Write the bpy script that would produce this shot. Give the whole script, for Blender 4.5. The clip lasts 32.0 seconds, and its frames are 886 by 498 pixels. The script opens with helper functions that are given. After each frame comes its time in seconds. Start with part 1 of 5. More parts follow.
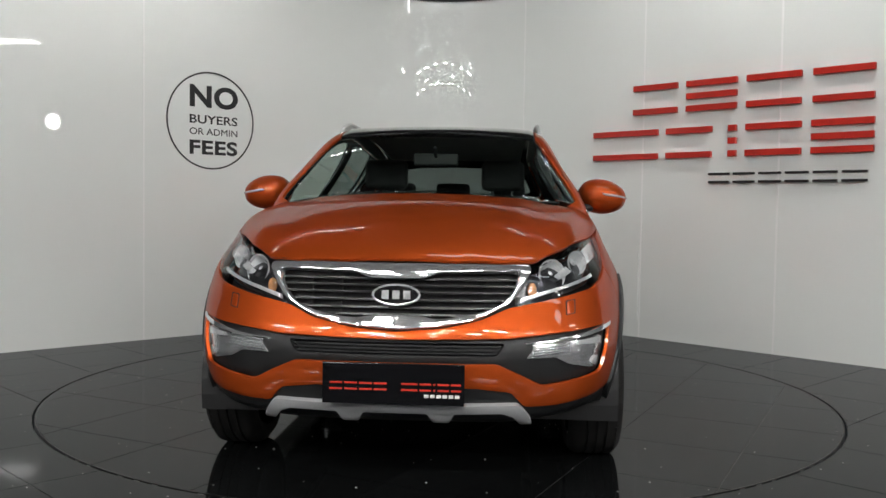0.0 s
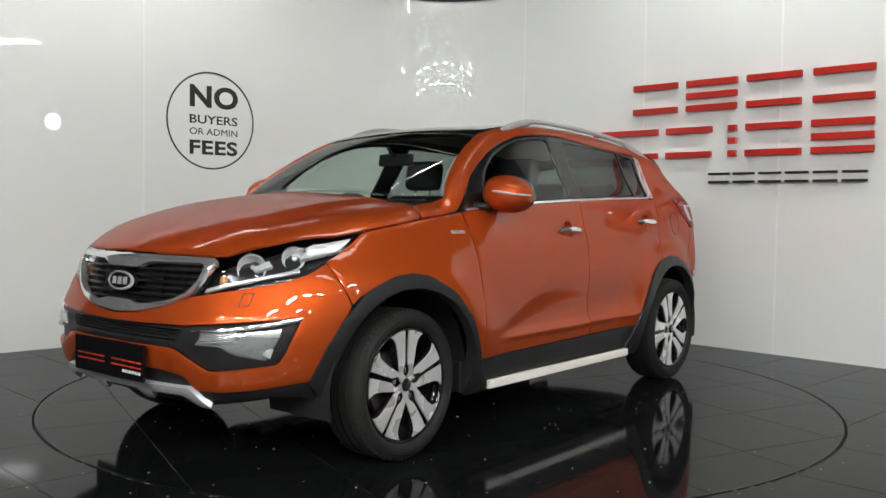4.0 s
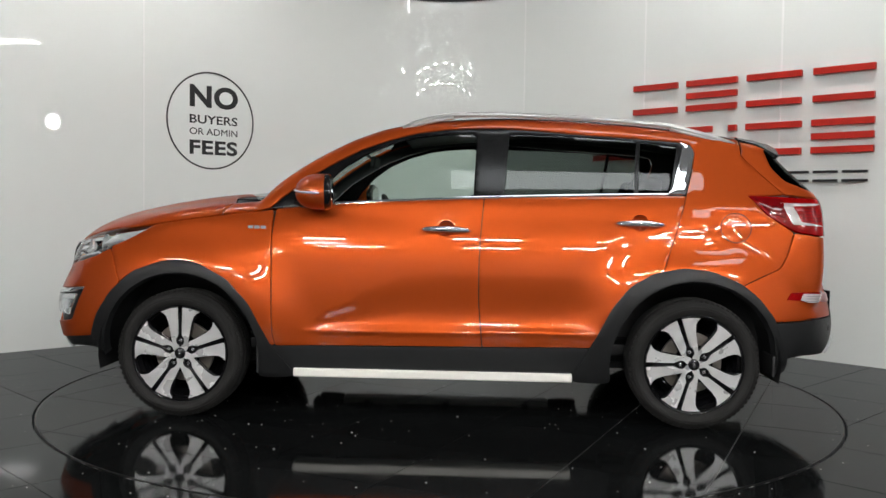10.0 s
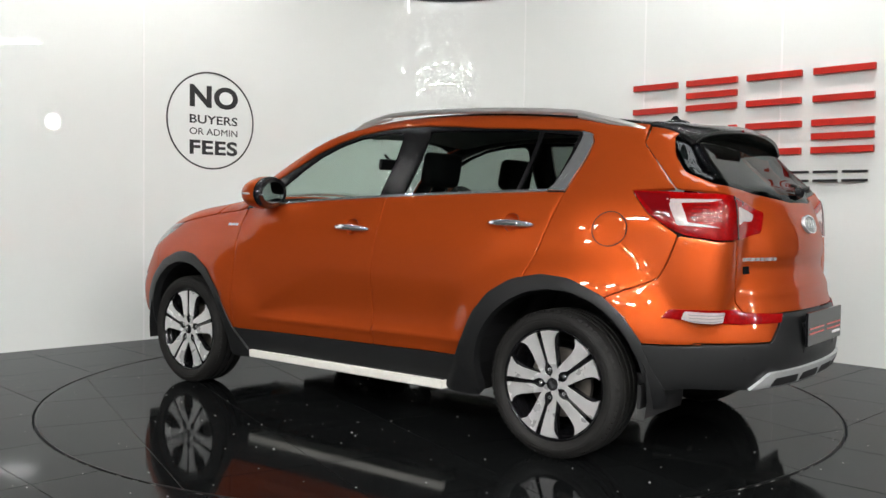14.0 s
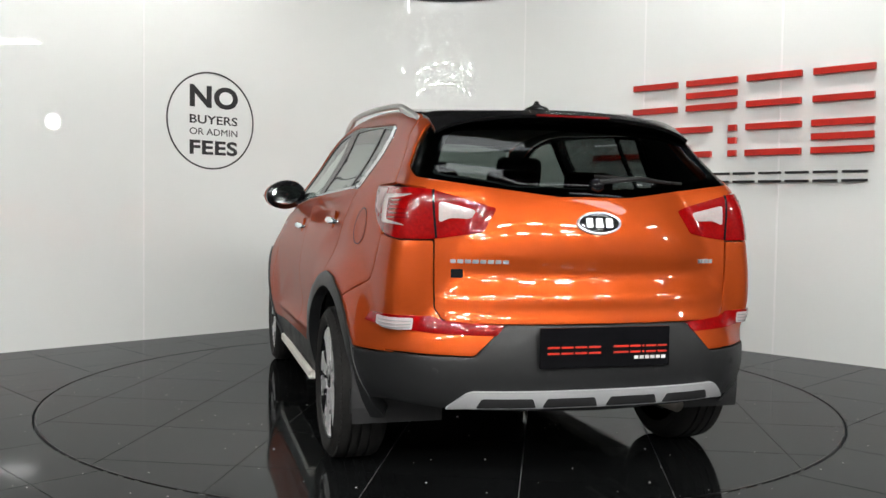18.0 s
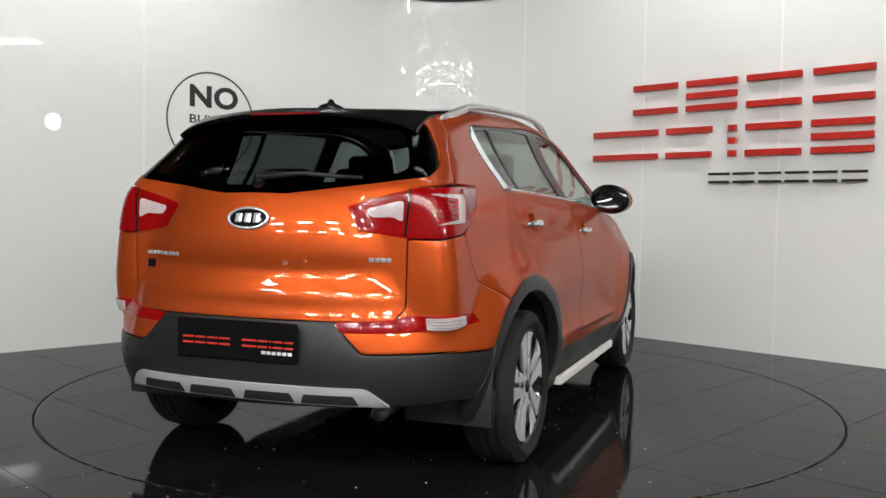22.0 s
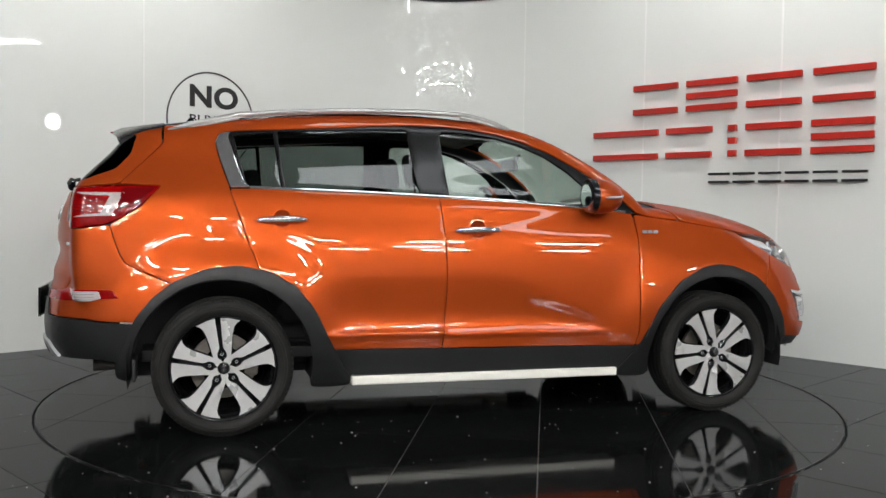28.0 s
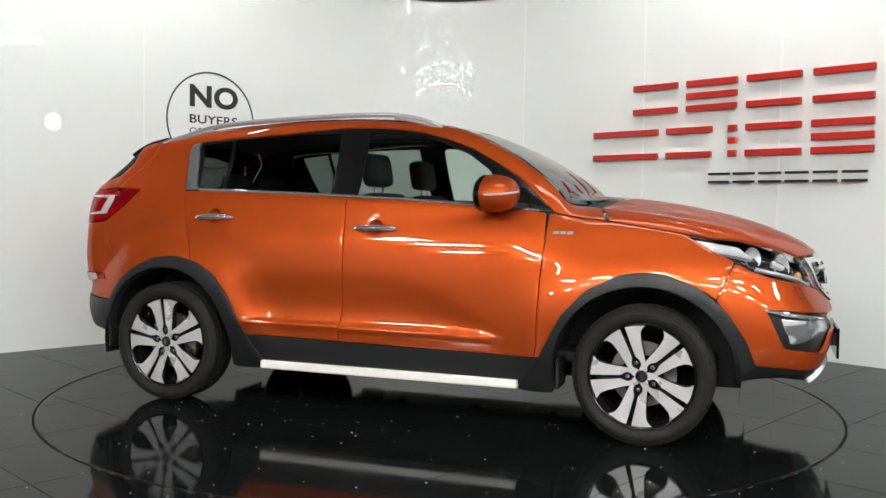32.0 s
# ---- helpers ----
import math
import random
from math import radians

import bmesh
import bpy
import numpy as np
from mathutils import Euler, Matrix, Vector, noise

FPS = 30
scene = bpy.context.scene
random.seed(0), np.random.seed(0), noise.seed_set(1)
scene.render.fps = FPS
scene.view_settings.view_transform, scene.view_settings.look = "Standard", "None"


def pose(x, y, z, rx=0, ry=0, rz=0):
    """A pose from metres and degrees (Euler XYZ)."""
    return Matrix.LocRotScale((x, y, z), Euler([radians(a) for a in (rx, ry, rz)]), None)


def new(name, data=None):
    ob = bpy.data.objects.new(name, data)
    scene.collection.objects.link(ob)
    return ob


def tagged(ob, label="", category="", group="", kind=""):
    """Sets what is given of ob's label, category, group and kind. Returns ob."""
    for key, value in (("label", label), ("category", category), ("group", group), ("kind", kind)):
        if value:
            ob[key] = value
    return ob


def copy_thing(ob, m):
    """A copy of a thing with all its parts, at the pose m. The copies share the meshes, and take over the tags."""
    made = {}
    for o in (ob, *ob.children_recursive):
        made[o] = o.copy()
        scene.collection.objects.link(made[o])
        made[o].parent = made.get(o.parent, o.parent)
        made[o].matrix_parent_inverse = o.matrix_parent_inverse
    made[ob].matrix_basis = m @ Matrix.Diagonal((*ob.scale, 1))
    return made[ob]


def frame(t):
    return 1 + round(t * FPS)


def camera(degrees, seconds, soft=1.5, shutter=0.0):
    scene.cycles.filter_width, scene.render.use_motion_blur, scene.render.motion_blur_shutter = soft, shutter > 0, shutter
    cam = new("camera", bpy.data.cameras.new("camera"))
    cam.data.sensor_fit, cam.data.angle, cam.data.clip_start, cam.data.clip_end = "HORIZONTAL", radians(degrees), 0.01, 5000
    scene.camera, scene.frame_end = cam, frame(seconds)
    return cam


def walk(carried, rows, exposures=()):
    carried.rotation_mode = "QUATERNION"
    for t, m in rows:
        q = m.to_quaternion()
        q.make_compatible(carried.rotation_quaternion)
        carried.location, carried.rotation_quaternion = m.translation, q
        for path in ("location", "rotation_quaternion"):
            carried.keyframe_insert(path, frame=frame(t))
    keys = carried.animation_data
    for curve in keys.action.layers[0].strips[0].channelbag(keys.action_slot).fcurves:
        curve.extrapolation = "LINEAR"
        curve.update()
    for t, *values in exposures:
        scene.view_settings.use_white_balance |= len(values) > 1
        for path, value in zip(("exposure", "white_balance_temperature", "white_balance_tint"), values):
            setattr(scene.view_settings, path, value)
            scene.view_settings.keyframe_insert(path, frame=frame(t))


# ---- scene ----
# The turntable's axis is the origin; the camera stands still in front of it.
EYE = (0.0, -5.477, 1.094)
cam = camera(52.31, 32.0)
CAM = Matrix.Translation(EYE) @ pose(0, 0, 0, 90 - 2.463, 0, -0.041) @ pose(0, 0, 0, 0, 0, 0.833)
walk(cam, [(0.0, CAM), (32.0, CAM)], exposures=[(0.0, 0.48), (1.0, 0.62), (2.0, 0.4), (3.0, 0.66), (6.0, 0.81), (8.0, 0.67), (9.0, 0.53), (10.5, 0.78), (12.0, 0.97), (14.0, 1.08), (17.0, 1.06), (20.0, 0.88), (22.0, 0.88), (25.0, 0.94), (28.0, 0.75), (29.0, 0.61), (31.0, 0.99), (32.0, 1.1)])

# ---- light ----
world = bpy.data.worlds.new("hall_dark")
world.use_nodes = True
world.node_tree.nodes["Background"].inputs[0].default_value = (0.6, 0.62, 0.65, 1)
world.node_tree.nodes["Background"].inputs[1].default_value = 0.02
scene.world = world


# ---- materials ----
def mat(name, color, rough=0.5, metal=0.0, grain=0.0, grain_size=40.0, bump=0.0, bump_size=200.0, coat=0.0, coat_rough=0.03, rough_var=0.0, spec=0.5):
    """A principled material with colour variation at two scales, fine bump and uneven gloss."""
    m = bpy.data.materials.new(name)
    m.use_nodes = True
    nt = m.node_tree
    b = nt.nodes["Principled BSDF"]
    b.inputs["Roughness"].default_value = rough
    b.inputs["Metallic"].default_value = metal
    b.inputs["Specular IOR Level"].default_value = spec
    b.inputs["Coat Weight"].default_value = coat
    b.inputs["Coat Roughness"].default_value = coat_rough
    b.inputs["Base Color"].default_value = (*color, 1)
    tc = nt.nodes.new("ShaderNodeTexCoord")

    def noise_node(size, detail=4):
        n = nt.nodes.new("ShaderNodeTexNoise")
        n.inputs["Scale"].default_value = size
        n.inputs["Detail"].default_value = detail
        nt.links.new(tc.outputs["Object"], n.inputs["Vector"])
        return n
    if grain:
        a, c = noise_node(grain_size), noise_node(grain_size / 12)
        add = nt.nodes.new("ShaderNodeMath")
        add.operation = "ADD"
        nt.links.new(a.outputs["Fac"], add.inputs[0])
        nt.links.new(c.outputs["Fac"], add.inputs[1])
        ramp = nt.nodes.new("ShaderNodeMapRange")
        ramp.inputs[1].default_value, ramp.inputs[2].default_value = 0.6, 1.4
        nt.links.new(add.outputs[0], ramp.inputs[0])
        mix = nt.nodes.new("ShaderNodeMix")
        mix.data_type = "RGBA"
        mix.inputs[6].default_value = (*[v * (1 - grain) for v in color], 1)
        mix.inputs[7].default_value = (*[min(1, v * (1 + grain)) for v in color], 1)
        nt.links.new(ramp.outputs[0], mix.inputs[0])
        nt.links.new(mix.outputs[2], b.inputs["Base Color"])
    if rough_var:
        c = noise_node(6, 6)
        ramp = nt.nodes.new("ShaderNodeMapRange")
        ramp.inputs[1].default_value, ramp.inputs[2].default_value = 0.3, 0.7
        ramp.inputs[3].default_value, ramp.inputs[4].default_value = max(0, rough - rough_var), rough + rough_var
        nt.links.new(c.outputs["Fac"], ramp.inputs[0])
        nt.links.new(ramp.outputs[0], b.inputs["Roughness"])
    if bump:
        n = noise_node(bump_size, 3)
        bp = nt.nodes.new("ShaderNodeBump")
        bp.inputs["Strength"].default_value = bump
        bp.inputs["Distance"].default_value = 0.002
        nt.links.new(n.outputs["Fac"], bp.inputs["Height"])
        nt.links.new(bp.outputs[0], b.inputs["Normal"])
    return m


def glow(name, color, strength):
    m = bpy.data.materials.new(name)
    m.use_nodes = True
    b = m.node_tree.nodes["Principled BSDF"]
    b.inputs["Base Color"].default_value = (*color, 1)
    b.inputs["Emission Color"].default_value = (*color, 1)
    b.inputs["Emission Strength"].default_value = strength
    return m


def gloss_share(nt, base, scale):
    """How much of the light the clear surface mirrors: little face on, much at a slant."""
    lw = nt.nodes.new("ShaderNodeLayerWeight")
    lw.inputs[0].default_value = 0.5
    pw = nt.nodes.new("ShaderNodeMath")
    pw.operation = "POWER"
    pw.inputs[1].default_value = 5.0
    nt.links.new(lw.outputs["Facing"], pw.inputs[0])
    ma = nt.nodes.new("ShaderNodeMath")
    ma.operation = "MULTIPLY_ADD"
    ma.inputs[1].default_value, ma.inputs[2].default_value = scale * (1 - base), base * scale
    nt.links.new(pw.outputs[0], ma.inputs[0])
    return ma.outputs[0]


def glass(name, color, rough=0.0, base=0.045, scale=1.0):
    """Thin glass: a tinted see-through layer under a clear gloss."""
    m = bpy.data.materials.new(name)
    m.use_nodes = True
    nt = m.node_tree
    nt.nodes.remove(nt.nodes["Principled BSDF"])
    out = nt.nodes["Material Output"]
    t = nt.nodes.new("ShaderNodeBsdfTransparent")
    t.inputs[0].default_value = (*color, 1)
    g = nt.nodes.new("ShaderNodeBsdfGlossy")
    g.inputs["Roughness"].default_value = rough
    mx = nt.nodes.new("ShaderNodeMixShader")
    nt.links.new(gloss_share(nt, base, scale), mx.inputs[0])
    nt.links.new(t.outputs[0], mx.inputs[1])
    nt.links.new(g.outputs[0], mx.inputs[2])
    nt.links.new(mx.outputs[0], out.inputs[0])
    return m


def tile_material():
    """Polished black stone under a thin film of dust: near-black body, faint veins, a damped mirror gloss."""
    m = mat("black_polished_tile", (0.007, 0.0076, 0.0078), rough=0.5, grain=0.4, grain_size=14, spec=0.0)
    nt = m.node_tree
    b, out = nt.nodes["Principled BSDF"], nt.nodes["Material Output"]
    tc = nt.nodes.new("ShaderNodeTexCoord")
    n = nt.nodes.new("ShaderNodeTexNoise")
    n.inputs["Scale"].default_value, n.inputs["Detail"].default_value = 3.0, 8
    nt.links.new(tc.outputs["Object"], n.inputs["Vector"])
    rr = nt.nodes.new("ShaderNodeMapRange")
    rr.inputs[1].default_value, rr.inputs[2].default_value, rr.inputs[3].default_value, rr.inputs[4].default_value = 0.3, 0.75, 0.03, 0.11
    nt.links.new(n.outputs["Fac"], rr.inputs[0])
    g = nt.nodes.new("ShaderNodeBsdfGlossy")
    g.inputs["Color"].default_value = (0.62, 0.63, 0.64, 1)
    nt.links.new(rr.outputs[0], g.inputs["Roughness"])
    mx = nt.nodes.new("ShaderNodeMixShader")
    nt.links.new(gloss_share(nt, 0.045, 0.85), mx.inputs[0])
    nt.links.new(b.outputs[0], mx.inputs[1])
    nt.links.new(g.outputs[0], mx.inputs[2])
    nt.links.new(mx.outputs[0], out.inputs[0])
    return m


def paint_material():
    """Metallic orange paint: fine flakes under a clear lacquer with a slight orange peel."""
    m = mat("orange_metallic_paint", (0.54, 0.078, 0.0025), rough=0.43, metal=0.6, coat=1.0, coat_rough=0.006)
    nt = m.node_tree
    nt.nodes["Principled BSDF"].inputs["Coat IOR"].default_value = 1.52
    nt.nodes["Principled BSDF"].inputs["Specular Tint"].default_value = (0.10, 0.014, 0.004, 1)
    nt.nodes["Principled BSDF"].inputs["Specular IOR Level"].default_value = 0.1
    b = nt.nodes["Principled BSDF"]
    tc = nt.nodes.new("ShaderNodeTexCoord")
    v = nt.nodes.new("ShaderNodeTexVoronoi")
    v.inputs["Scale"].default_value = 1400
    nt.links.new(tc.outputs["Object"], v.inputs["Vector"])
    ramp = nt.nodes.new("ShaderNodeMix")
    ramp.data_type = "RGBA"
    ramp.inputs[6].default_value = (0.41, 0.062, 0.011, 1)
    ramp.inputs[7].default_value = (0.60, 0.098, 0.018, 1)
    nt.links.new(v.outputs["Color"], ramp.inputs[0])
    nt.links.new(ramp.outputs[2], b.inputs["Base Color"])
    n = nt.nodes.new("ShaderNodeTexNoise")
    n.inputs["Scale"].default_value = 90
    nt.links.new(tc.outputs["Object"], n.inputs["Vector"])
    bp = nt.nodes.new("ShaderNodeBump")
    bp.inputs["Strength"].default_value = 0.02
    bp.inputs["Distance"].default_value = 0.001
    nt.links.new(n.outputs["Fac"], bp.inputs["Height"])
    nt.links.new(bp.outputs[0], b.inputs["Coat Normal"])
    # the lacquer's gloss weakens towards a slant
    lw = nt.nodes.new("ShaderNodeLayerWeight")
    lw.inputs[0].default_value = 0.5
    cw = nt.nodes.new("ShaderNodeMapRange")
    cw.inputs[1].default_value, cw.inputs[2].default_value, cw.inputs[3].default_value, cw.inputs[4].default_value = 0.2, 0.75, 1.0, 0.5
    nt.links.new(lw.outputs["Facing"], cw.inputs[0])
    nt.links.new(cw.outputs[0], b.inputs["Coat Weight"])
    return m


PAINT = paint_material()
CLAD = mat("grey_black_grained_plastic", (0.012, 0.0125, 0.0132), rough=0.42, grain=0.12, bump=0.25, bump_size=900, rough_var=0.06, spec=0.4)
BLACK_GLOSS = mat("black_gloss_plastic", (0.006, 0.006, 0.007), rough=0.12, coat=0.5)
BLACK_SATIN = mat("black_satin_film", (0.006, 0.006, 0.0065), rough=0.24, grain=0.1, spec=0.4)
BLACK_MATT = mat("black_matt_plastic", (0.012, 0.012, 0.013), rough=0.6, grain=0.15)
CHROME = mat("chrome", (0.84, 0.85, 0.86), rough=0.07, metal=0.86)
MIRROR = mat("mirror_silver", (0.86, 0.87, 0.87), rough=0.02, metal=1.0)
BRIGHT = mat("polished_silver", (0.78, 0.79, 0.80), rough=0.18, metal=0.65, grain=0.05)
RAIL = mat("satin_rail_silver", (0.58, 0.58, 0.57), rough=0.3, metal=0.6, grain=0.04)
SATIN = mat("satin_silver_paint", (0.48, 0.49, 0.50), rough=0.34, metal=0.4, grain=0.04)
ALU = mat("brushed_aluminium", (0.84, 0.82, 0.76), rough=0.38, metal=0.0, grain=0.05, rough_var=0.06)
RUBBER = mat("tyre_rubber", (0.013, 0.0125, 0.012), rough=0.72, grain=0.25, grain_size=25, bump=0.3, bump_size=300, rough_var=0.1, spec=0.3)
MACHINED = mat("machined_alloy", (0.76, 0.755, 0.75), rough=0.30, metal=0.5, grain=0.05, rough_var=0.06)
DISC = mat("worn_brake_steel", (0.30, 0.27, 0.24), rough=0.4, metal=0.9, grain=0.2)
GLASS_CLEAR = glass("clear_car_glass", (0.72, 0.80, 0.76))
GLASS_TINT = glass("dark_tinted_glass", (0.33, 0.37, 0.355))
GLASS_DARK = glass("dark_rear_glass", (0.17, 0.19, 0.185), base=0.035, scale=0.55)
LENS = glass("clear_lamp_lens", (0.93, 0.94, 0.95))
RED_LENS = mat("red_lamp_plastic", (0.27, 0.0015, 0.002), rough=0.25, coat=0.6, coat_rough=0.01, grain=0.35, grain_size=90, spec=0.1)
RED_DEEP = mat("deep_red_lamp_plastic", (0.17, 0.003, 0.005), rough=0.08, coat=0.8)
WHITE_LENS = mat("frosted_white_lamp_plastic", (0.52, 0.44, 0.43), rough=0.16, coat=0.8, grain=0.12, grain_size=110)
AMBER = mat("amber_bulb", (0.62, 0.30, 0.13), rough=0.2)
HOUSING = mat("dark_chrome_housing", (0.05, 0.051, 0.054), rough=0.16, metal=0.5, coat=0.5)
REFLECTOR = mat("silvered_reflector", (0.90, 0.91, 0.92), rough=0.18, metal=0.45, grain=0.25, grain_size=80, bump=1.0, bump_size=42)
FACETED = mat("faceted_silver_reflector", (0.80, 0.81, 0.83), rough=0.14, metal=0.8, grain=0.4, grain_size=60, bump=1.0, bump_size=55)
FABRIC = mat("black_seat_fabric", (0.016, 0.016, 0.017), rough=0.9, grain=0.3, grain_size=120, bump=0.4, bump_size=500)
TRIM_GREY = mat("grey_cabin_plastic", (0.05, 0.05, 0.052), rough=0.6, grain=0.1)
HEADLINER = mat("pale_headliner_cloth", (0.42, 0.41, 0.39), rough=0.95, grain=0.06)
RED_SIGN = mat("red_acrylic", (0.50, 0.022, 0.012), rough=0.35, grain=0.05, grain_size=8)
BLACK_SIGN = mat("black_acrylic", (0.012, 0.013, 0.014), rough=0.35)
VINYL = mat("black_vinyl_lettering", (0.022, 0.023, 0.024), rough=0.5)
PLATE_BLACK = mat("gloss_black_plate", (0.006, 0.006, 0.007), rough=0.10, spec=0.18)
PLATE_RED = mat("red_plate_print", (0.55, 0.035, 0.02), rough=0.3)
PLATE_WHITE = mat("white_plate_print", (0.75, 0.75, 0.75), rough=0.3)
WALL = mat("white_laminate_panel", (0.80, 0.825, 0.805), rough=0.5, grain=0.012, grain_size=3, coat=1.0, coat_rough=0.012, bump=0.03, bump_size=2.2, spec=0.1)
JOINT = mat("white_joint_strip", (0.84, 0.85, 0.84), rough=0.35, grain=0.03)
TILE = tile_material()
GROUT = mat("grey_grout", (0.17, 0.17, 0.165), rough=0.7, grain=0.3, grain_size=60)
RING_BLACK = mat("black_steel_edge", (0.01, 0.01, 0.01), rough=0.3, metal=0.5)
HALL_DARK = mat("dark_hall_paint", (0.045, 0.045, 0.047), rough=0.8, grain=0.1, grain_size=2)
CEIL_DARK = mat("grey_ceiling_sheet", (0.05, 0.05, 0.052), rough=0.8, grain=0.1, grain_size=2)
LED = glow("white_led_panel", (1.0, 0.99, 0.965), 148.0)
# glow of the unseen lights added to brighten the back wall
WALL_FILL = glow("wall_fill_glow", (1.0, 0.99, 0.965), 37.0)
LAMP = glow("bright_flood_lamp", (1.0, 0.98, 0.94), 110.0)
HIGH_BAY = glow("white_high_bay_panel", (1.0, 0.99, 0.97), 34.0)
ROOFLIGHT = glow("daylit_rooflight_sheet", (0.94, 0.98, 1.0), 3.6)
DUST = mat("pale_dust_speck", (0.36, 0.36, 0.35), rough=0.9)


from mathutils import geometry

# ---- small mesh helpers ----
def finish(name, bm, material, parent=None, label="", smooth=False):
    me = bpy.data.meshes.new(name)
    bm.normal_update()
    if smooth:
        for f in bm.faces:
            f.smooth = True
    bm.to_mesh(me)
    bm.free()
    me.materials.append(material)
    ob = new(name, me)
    if parent:
        ob.parent = parent
    if label:
        tagged(ob, label)
    return ob


def part(name, bm, material, parent, label="", smooth=False):
    return finish(name, bm, material, parent, label, smooth)


def shade(ob, angle=35):
    """Smooth shading with sharp edges kept beyond the angle."""
    me = ob.data
    for p in me.polygons:
        p.use_smooth = True
    bm = bmesh.new()
    bm.from_mesh(me)
    for e in bm.edges:
        if len(e.link_faces) == 2 and e.calc_face_angle(0) > radians(angle):
            e.smooth = False
    bm.to_mesh(me)
    bm.free()
    return ob


def box(bm, x0, x1, y0, y1, z0, z1, bevel=0.0, m=None):
    r = bmesh.ops.create_cube(bm, size=1)
    vs = r["verts"]
    bmesh.ops.scale(bm, verts=vs, vec=(x1 - x0, y1 - y0, z1 - z0))
    bmesh.ops.translate(bm, verts=vs, vec=((x0 + x1) / 2, (y0 + y1) / 2, (z0 + z1) / 2))
    if bevel:
        es = list({e for v in vs for e in v.link_edges})
        r = bmesh.ops.bevel(bm, geom=es, offset=bevel, segments=2, affect="EDGES", profile=0.5)
        vs = list({v for f in r["faces"] for v in f.verts} | {v for v in vs if v.is_valid})
    if m is not None:
        bmesh.ops.transform(bm, matrix=m, verts=vs)
    return vs


def prism(bm, pts, h, m=None):
    """A solid from a flat outline (x, y), h thick along z."""
    a = [bm.verts.new((x, y, 0)) for x, y in pts]
    b = [bm.verts.new((x, y, h)) for x, y in pts]
    n = len(pts)
    bm.faces.new(list(reversed(a)))
    bm.faces.new(b)
    for i in range(n):
        bm.faces.new((a[i], a[(i + 1) % n], b[(i + 1) % n], b[i]))
    if m is not None:
        bmesh.ops.transform(bm, matrix=m, verts=a + b)
    return a + b


def lathe(bm, prof, n=48, m=None, close=False):
    """Turn a profile of (radius, height) about the z axis."""
    rings = []
    for r, h in prof:
        rings.append([bm.verts.new((r * math.cos(2 * math.pi * i / n), r * math.sin(2 * math.pi * i / n), h)) for i in range(n)])
    pairs = list(zip(rings, rings[1:])) + ([(rings[-1], rings[0])] if close else [])
    for a, b in pairs:
        for i in range(n):
            j = (i + 1) % n
            bm.faces.new((a[i], a[j], b[j], b[i]))
    vs = [v for r in rings for v in r]
    if m is not None:
        bmesh.ops.transform(bm, matrix=m, verts=vs)
    return rings


def tube(bm, path, radius, n=10, m=None):
    """A round bar along a path of points; radius may change point by point."""
    path = [Vector(p) for p in path]
    rad = [float(r) for r in (radius if isinstance(radius, (list, tuple)) else [radius] * len(path))]
    rings = []
    for i, p in enumerate(path):
        d = (path[min(i + 1, len(path) - 1)] - path[max(i - 1, 0)]).normalized()
        u = d.cross(Vector((0, 0, 1)))
        u = u.normalized() if u.length > 1e-4 else Vector((1, 0, 0))
        w = d.cross(u)
        rings.append([bm.verts.new(p + rad[i] * (math.cos(2 * math.pi * k / n) * u + math.sin(2 * math.pi * k / n) * w)) for k in range(n)])
    for a, b in zip(rings, rings[1:]):
        for i in range(n):
            j = (i + 1) % n
            bm.faces.new((a[i], a[j], b[j], b[i]))
    bm.faces.new(list(reversed(rings[0])))
    bm.faces.new(rings[-1])
    if m is not None:
        bmesh.ops.transform(bm, matrix=m, verts=[v for r in rings for v in r])


# ---- the room ----
RING_R = 2.268
APEX, FILLET = (0.01, 4.18), 1.25
LEFT_DIR, RIGHT_DIR = Vector((-1, -0.953)).normalized(), Vector((1, -1.008)).normalized()


def wall_curve():
    """The plan of the back wall: two straight runs and the rounded corner between them."""
    a = Vector(APEX)
    pts = []
    t = FILLET
    p0, p1 = a + LEFT_DIR * t, a + RIGHT_DIR * t
    n = 24
    pts.append(a + LEFT_DIR * 6.2)
    for i in range(1, 12):
        pts.append(a + LEFT_DIR * (6.2 + (t - 6.2) * i / 12))
    for i in range(n + 1):
        s = i / n
        q = p0 * (1 - s) ** 2 + a * (2 * s * (1 - s)) + p1 * s ** 2
        # pull the parabola towards a circle's arc
        pts.append(q)
    for i in range(1, 13):
        pts.append(a + RIGHT_DIR * (t + (6.2 - t) * i / 12))
    return pts


def along(curve, s):
    """The point and heading at arc length s from the curve's start."""
    for p, q in zip(curve, curve[1:]):
        d = (q - p).length
        if s <= d:
            return p + (q - p) * (s / d), (q - p).normalized()
        s -= d
    return curve[-1], (curve[-1] - curve[-2]).normalized()
WALL_TOP = 3.20
CURVE = wall_curve()
CURVE_LEN = sum((q - p).length for p, q in zip(CURVE, CURVE[1:]))


def arc_of(p):
    """Arc length of the curve's point nearest to p."""
    best, s, out = 9, 0.0, 0.0
    for a, b in zip(CURVE, CURVE[1:]):
        d = b - a
        k = max(0, min(1, (Vector(p) - a).dot(d) / d.length_squared))
        e = (a + d * k - Vector(p)).length
        if e < best:
            best, out = e, s + k * d.length
        s += d.length
    return out


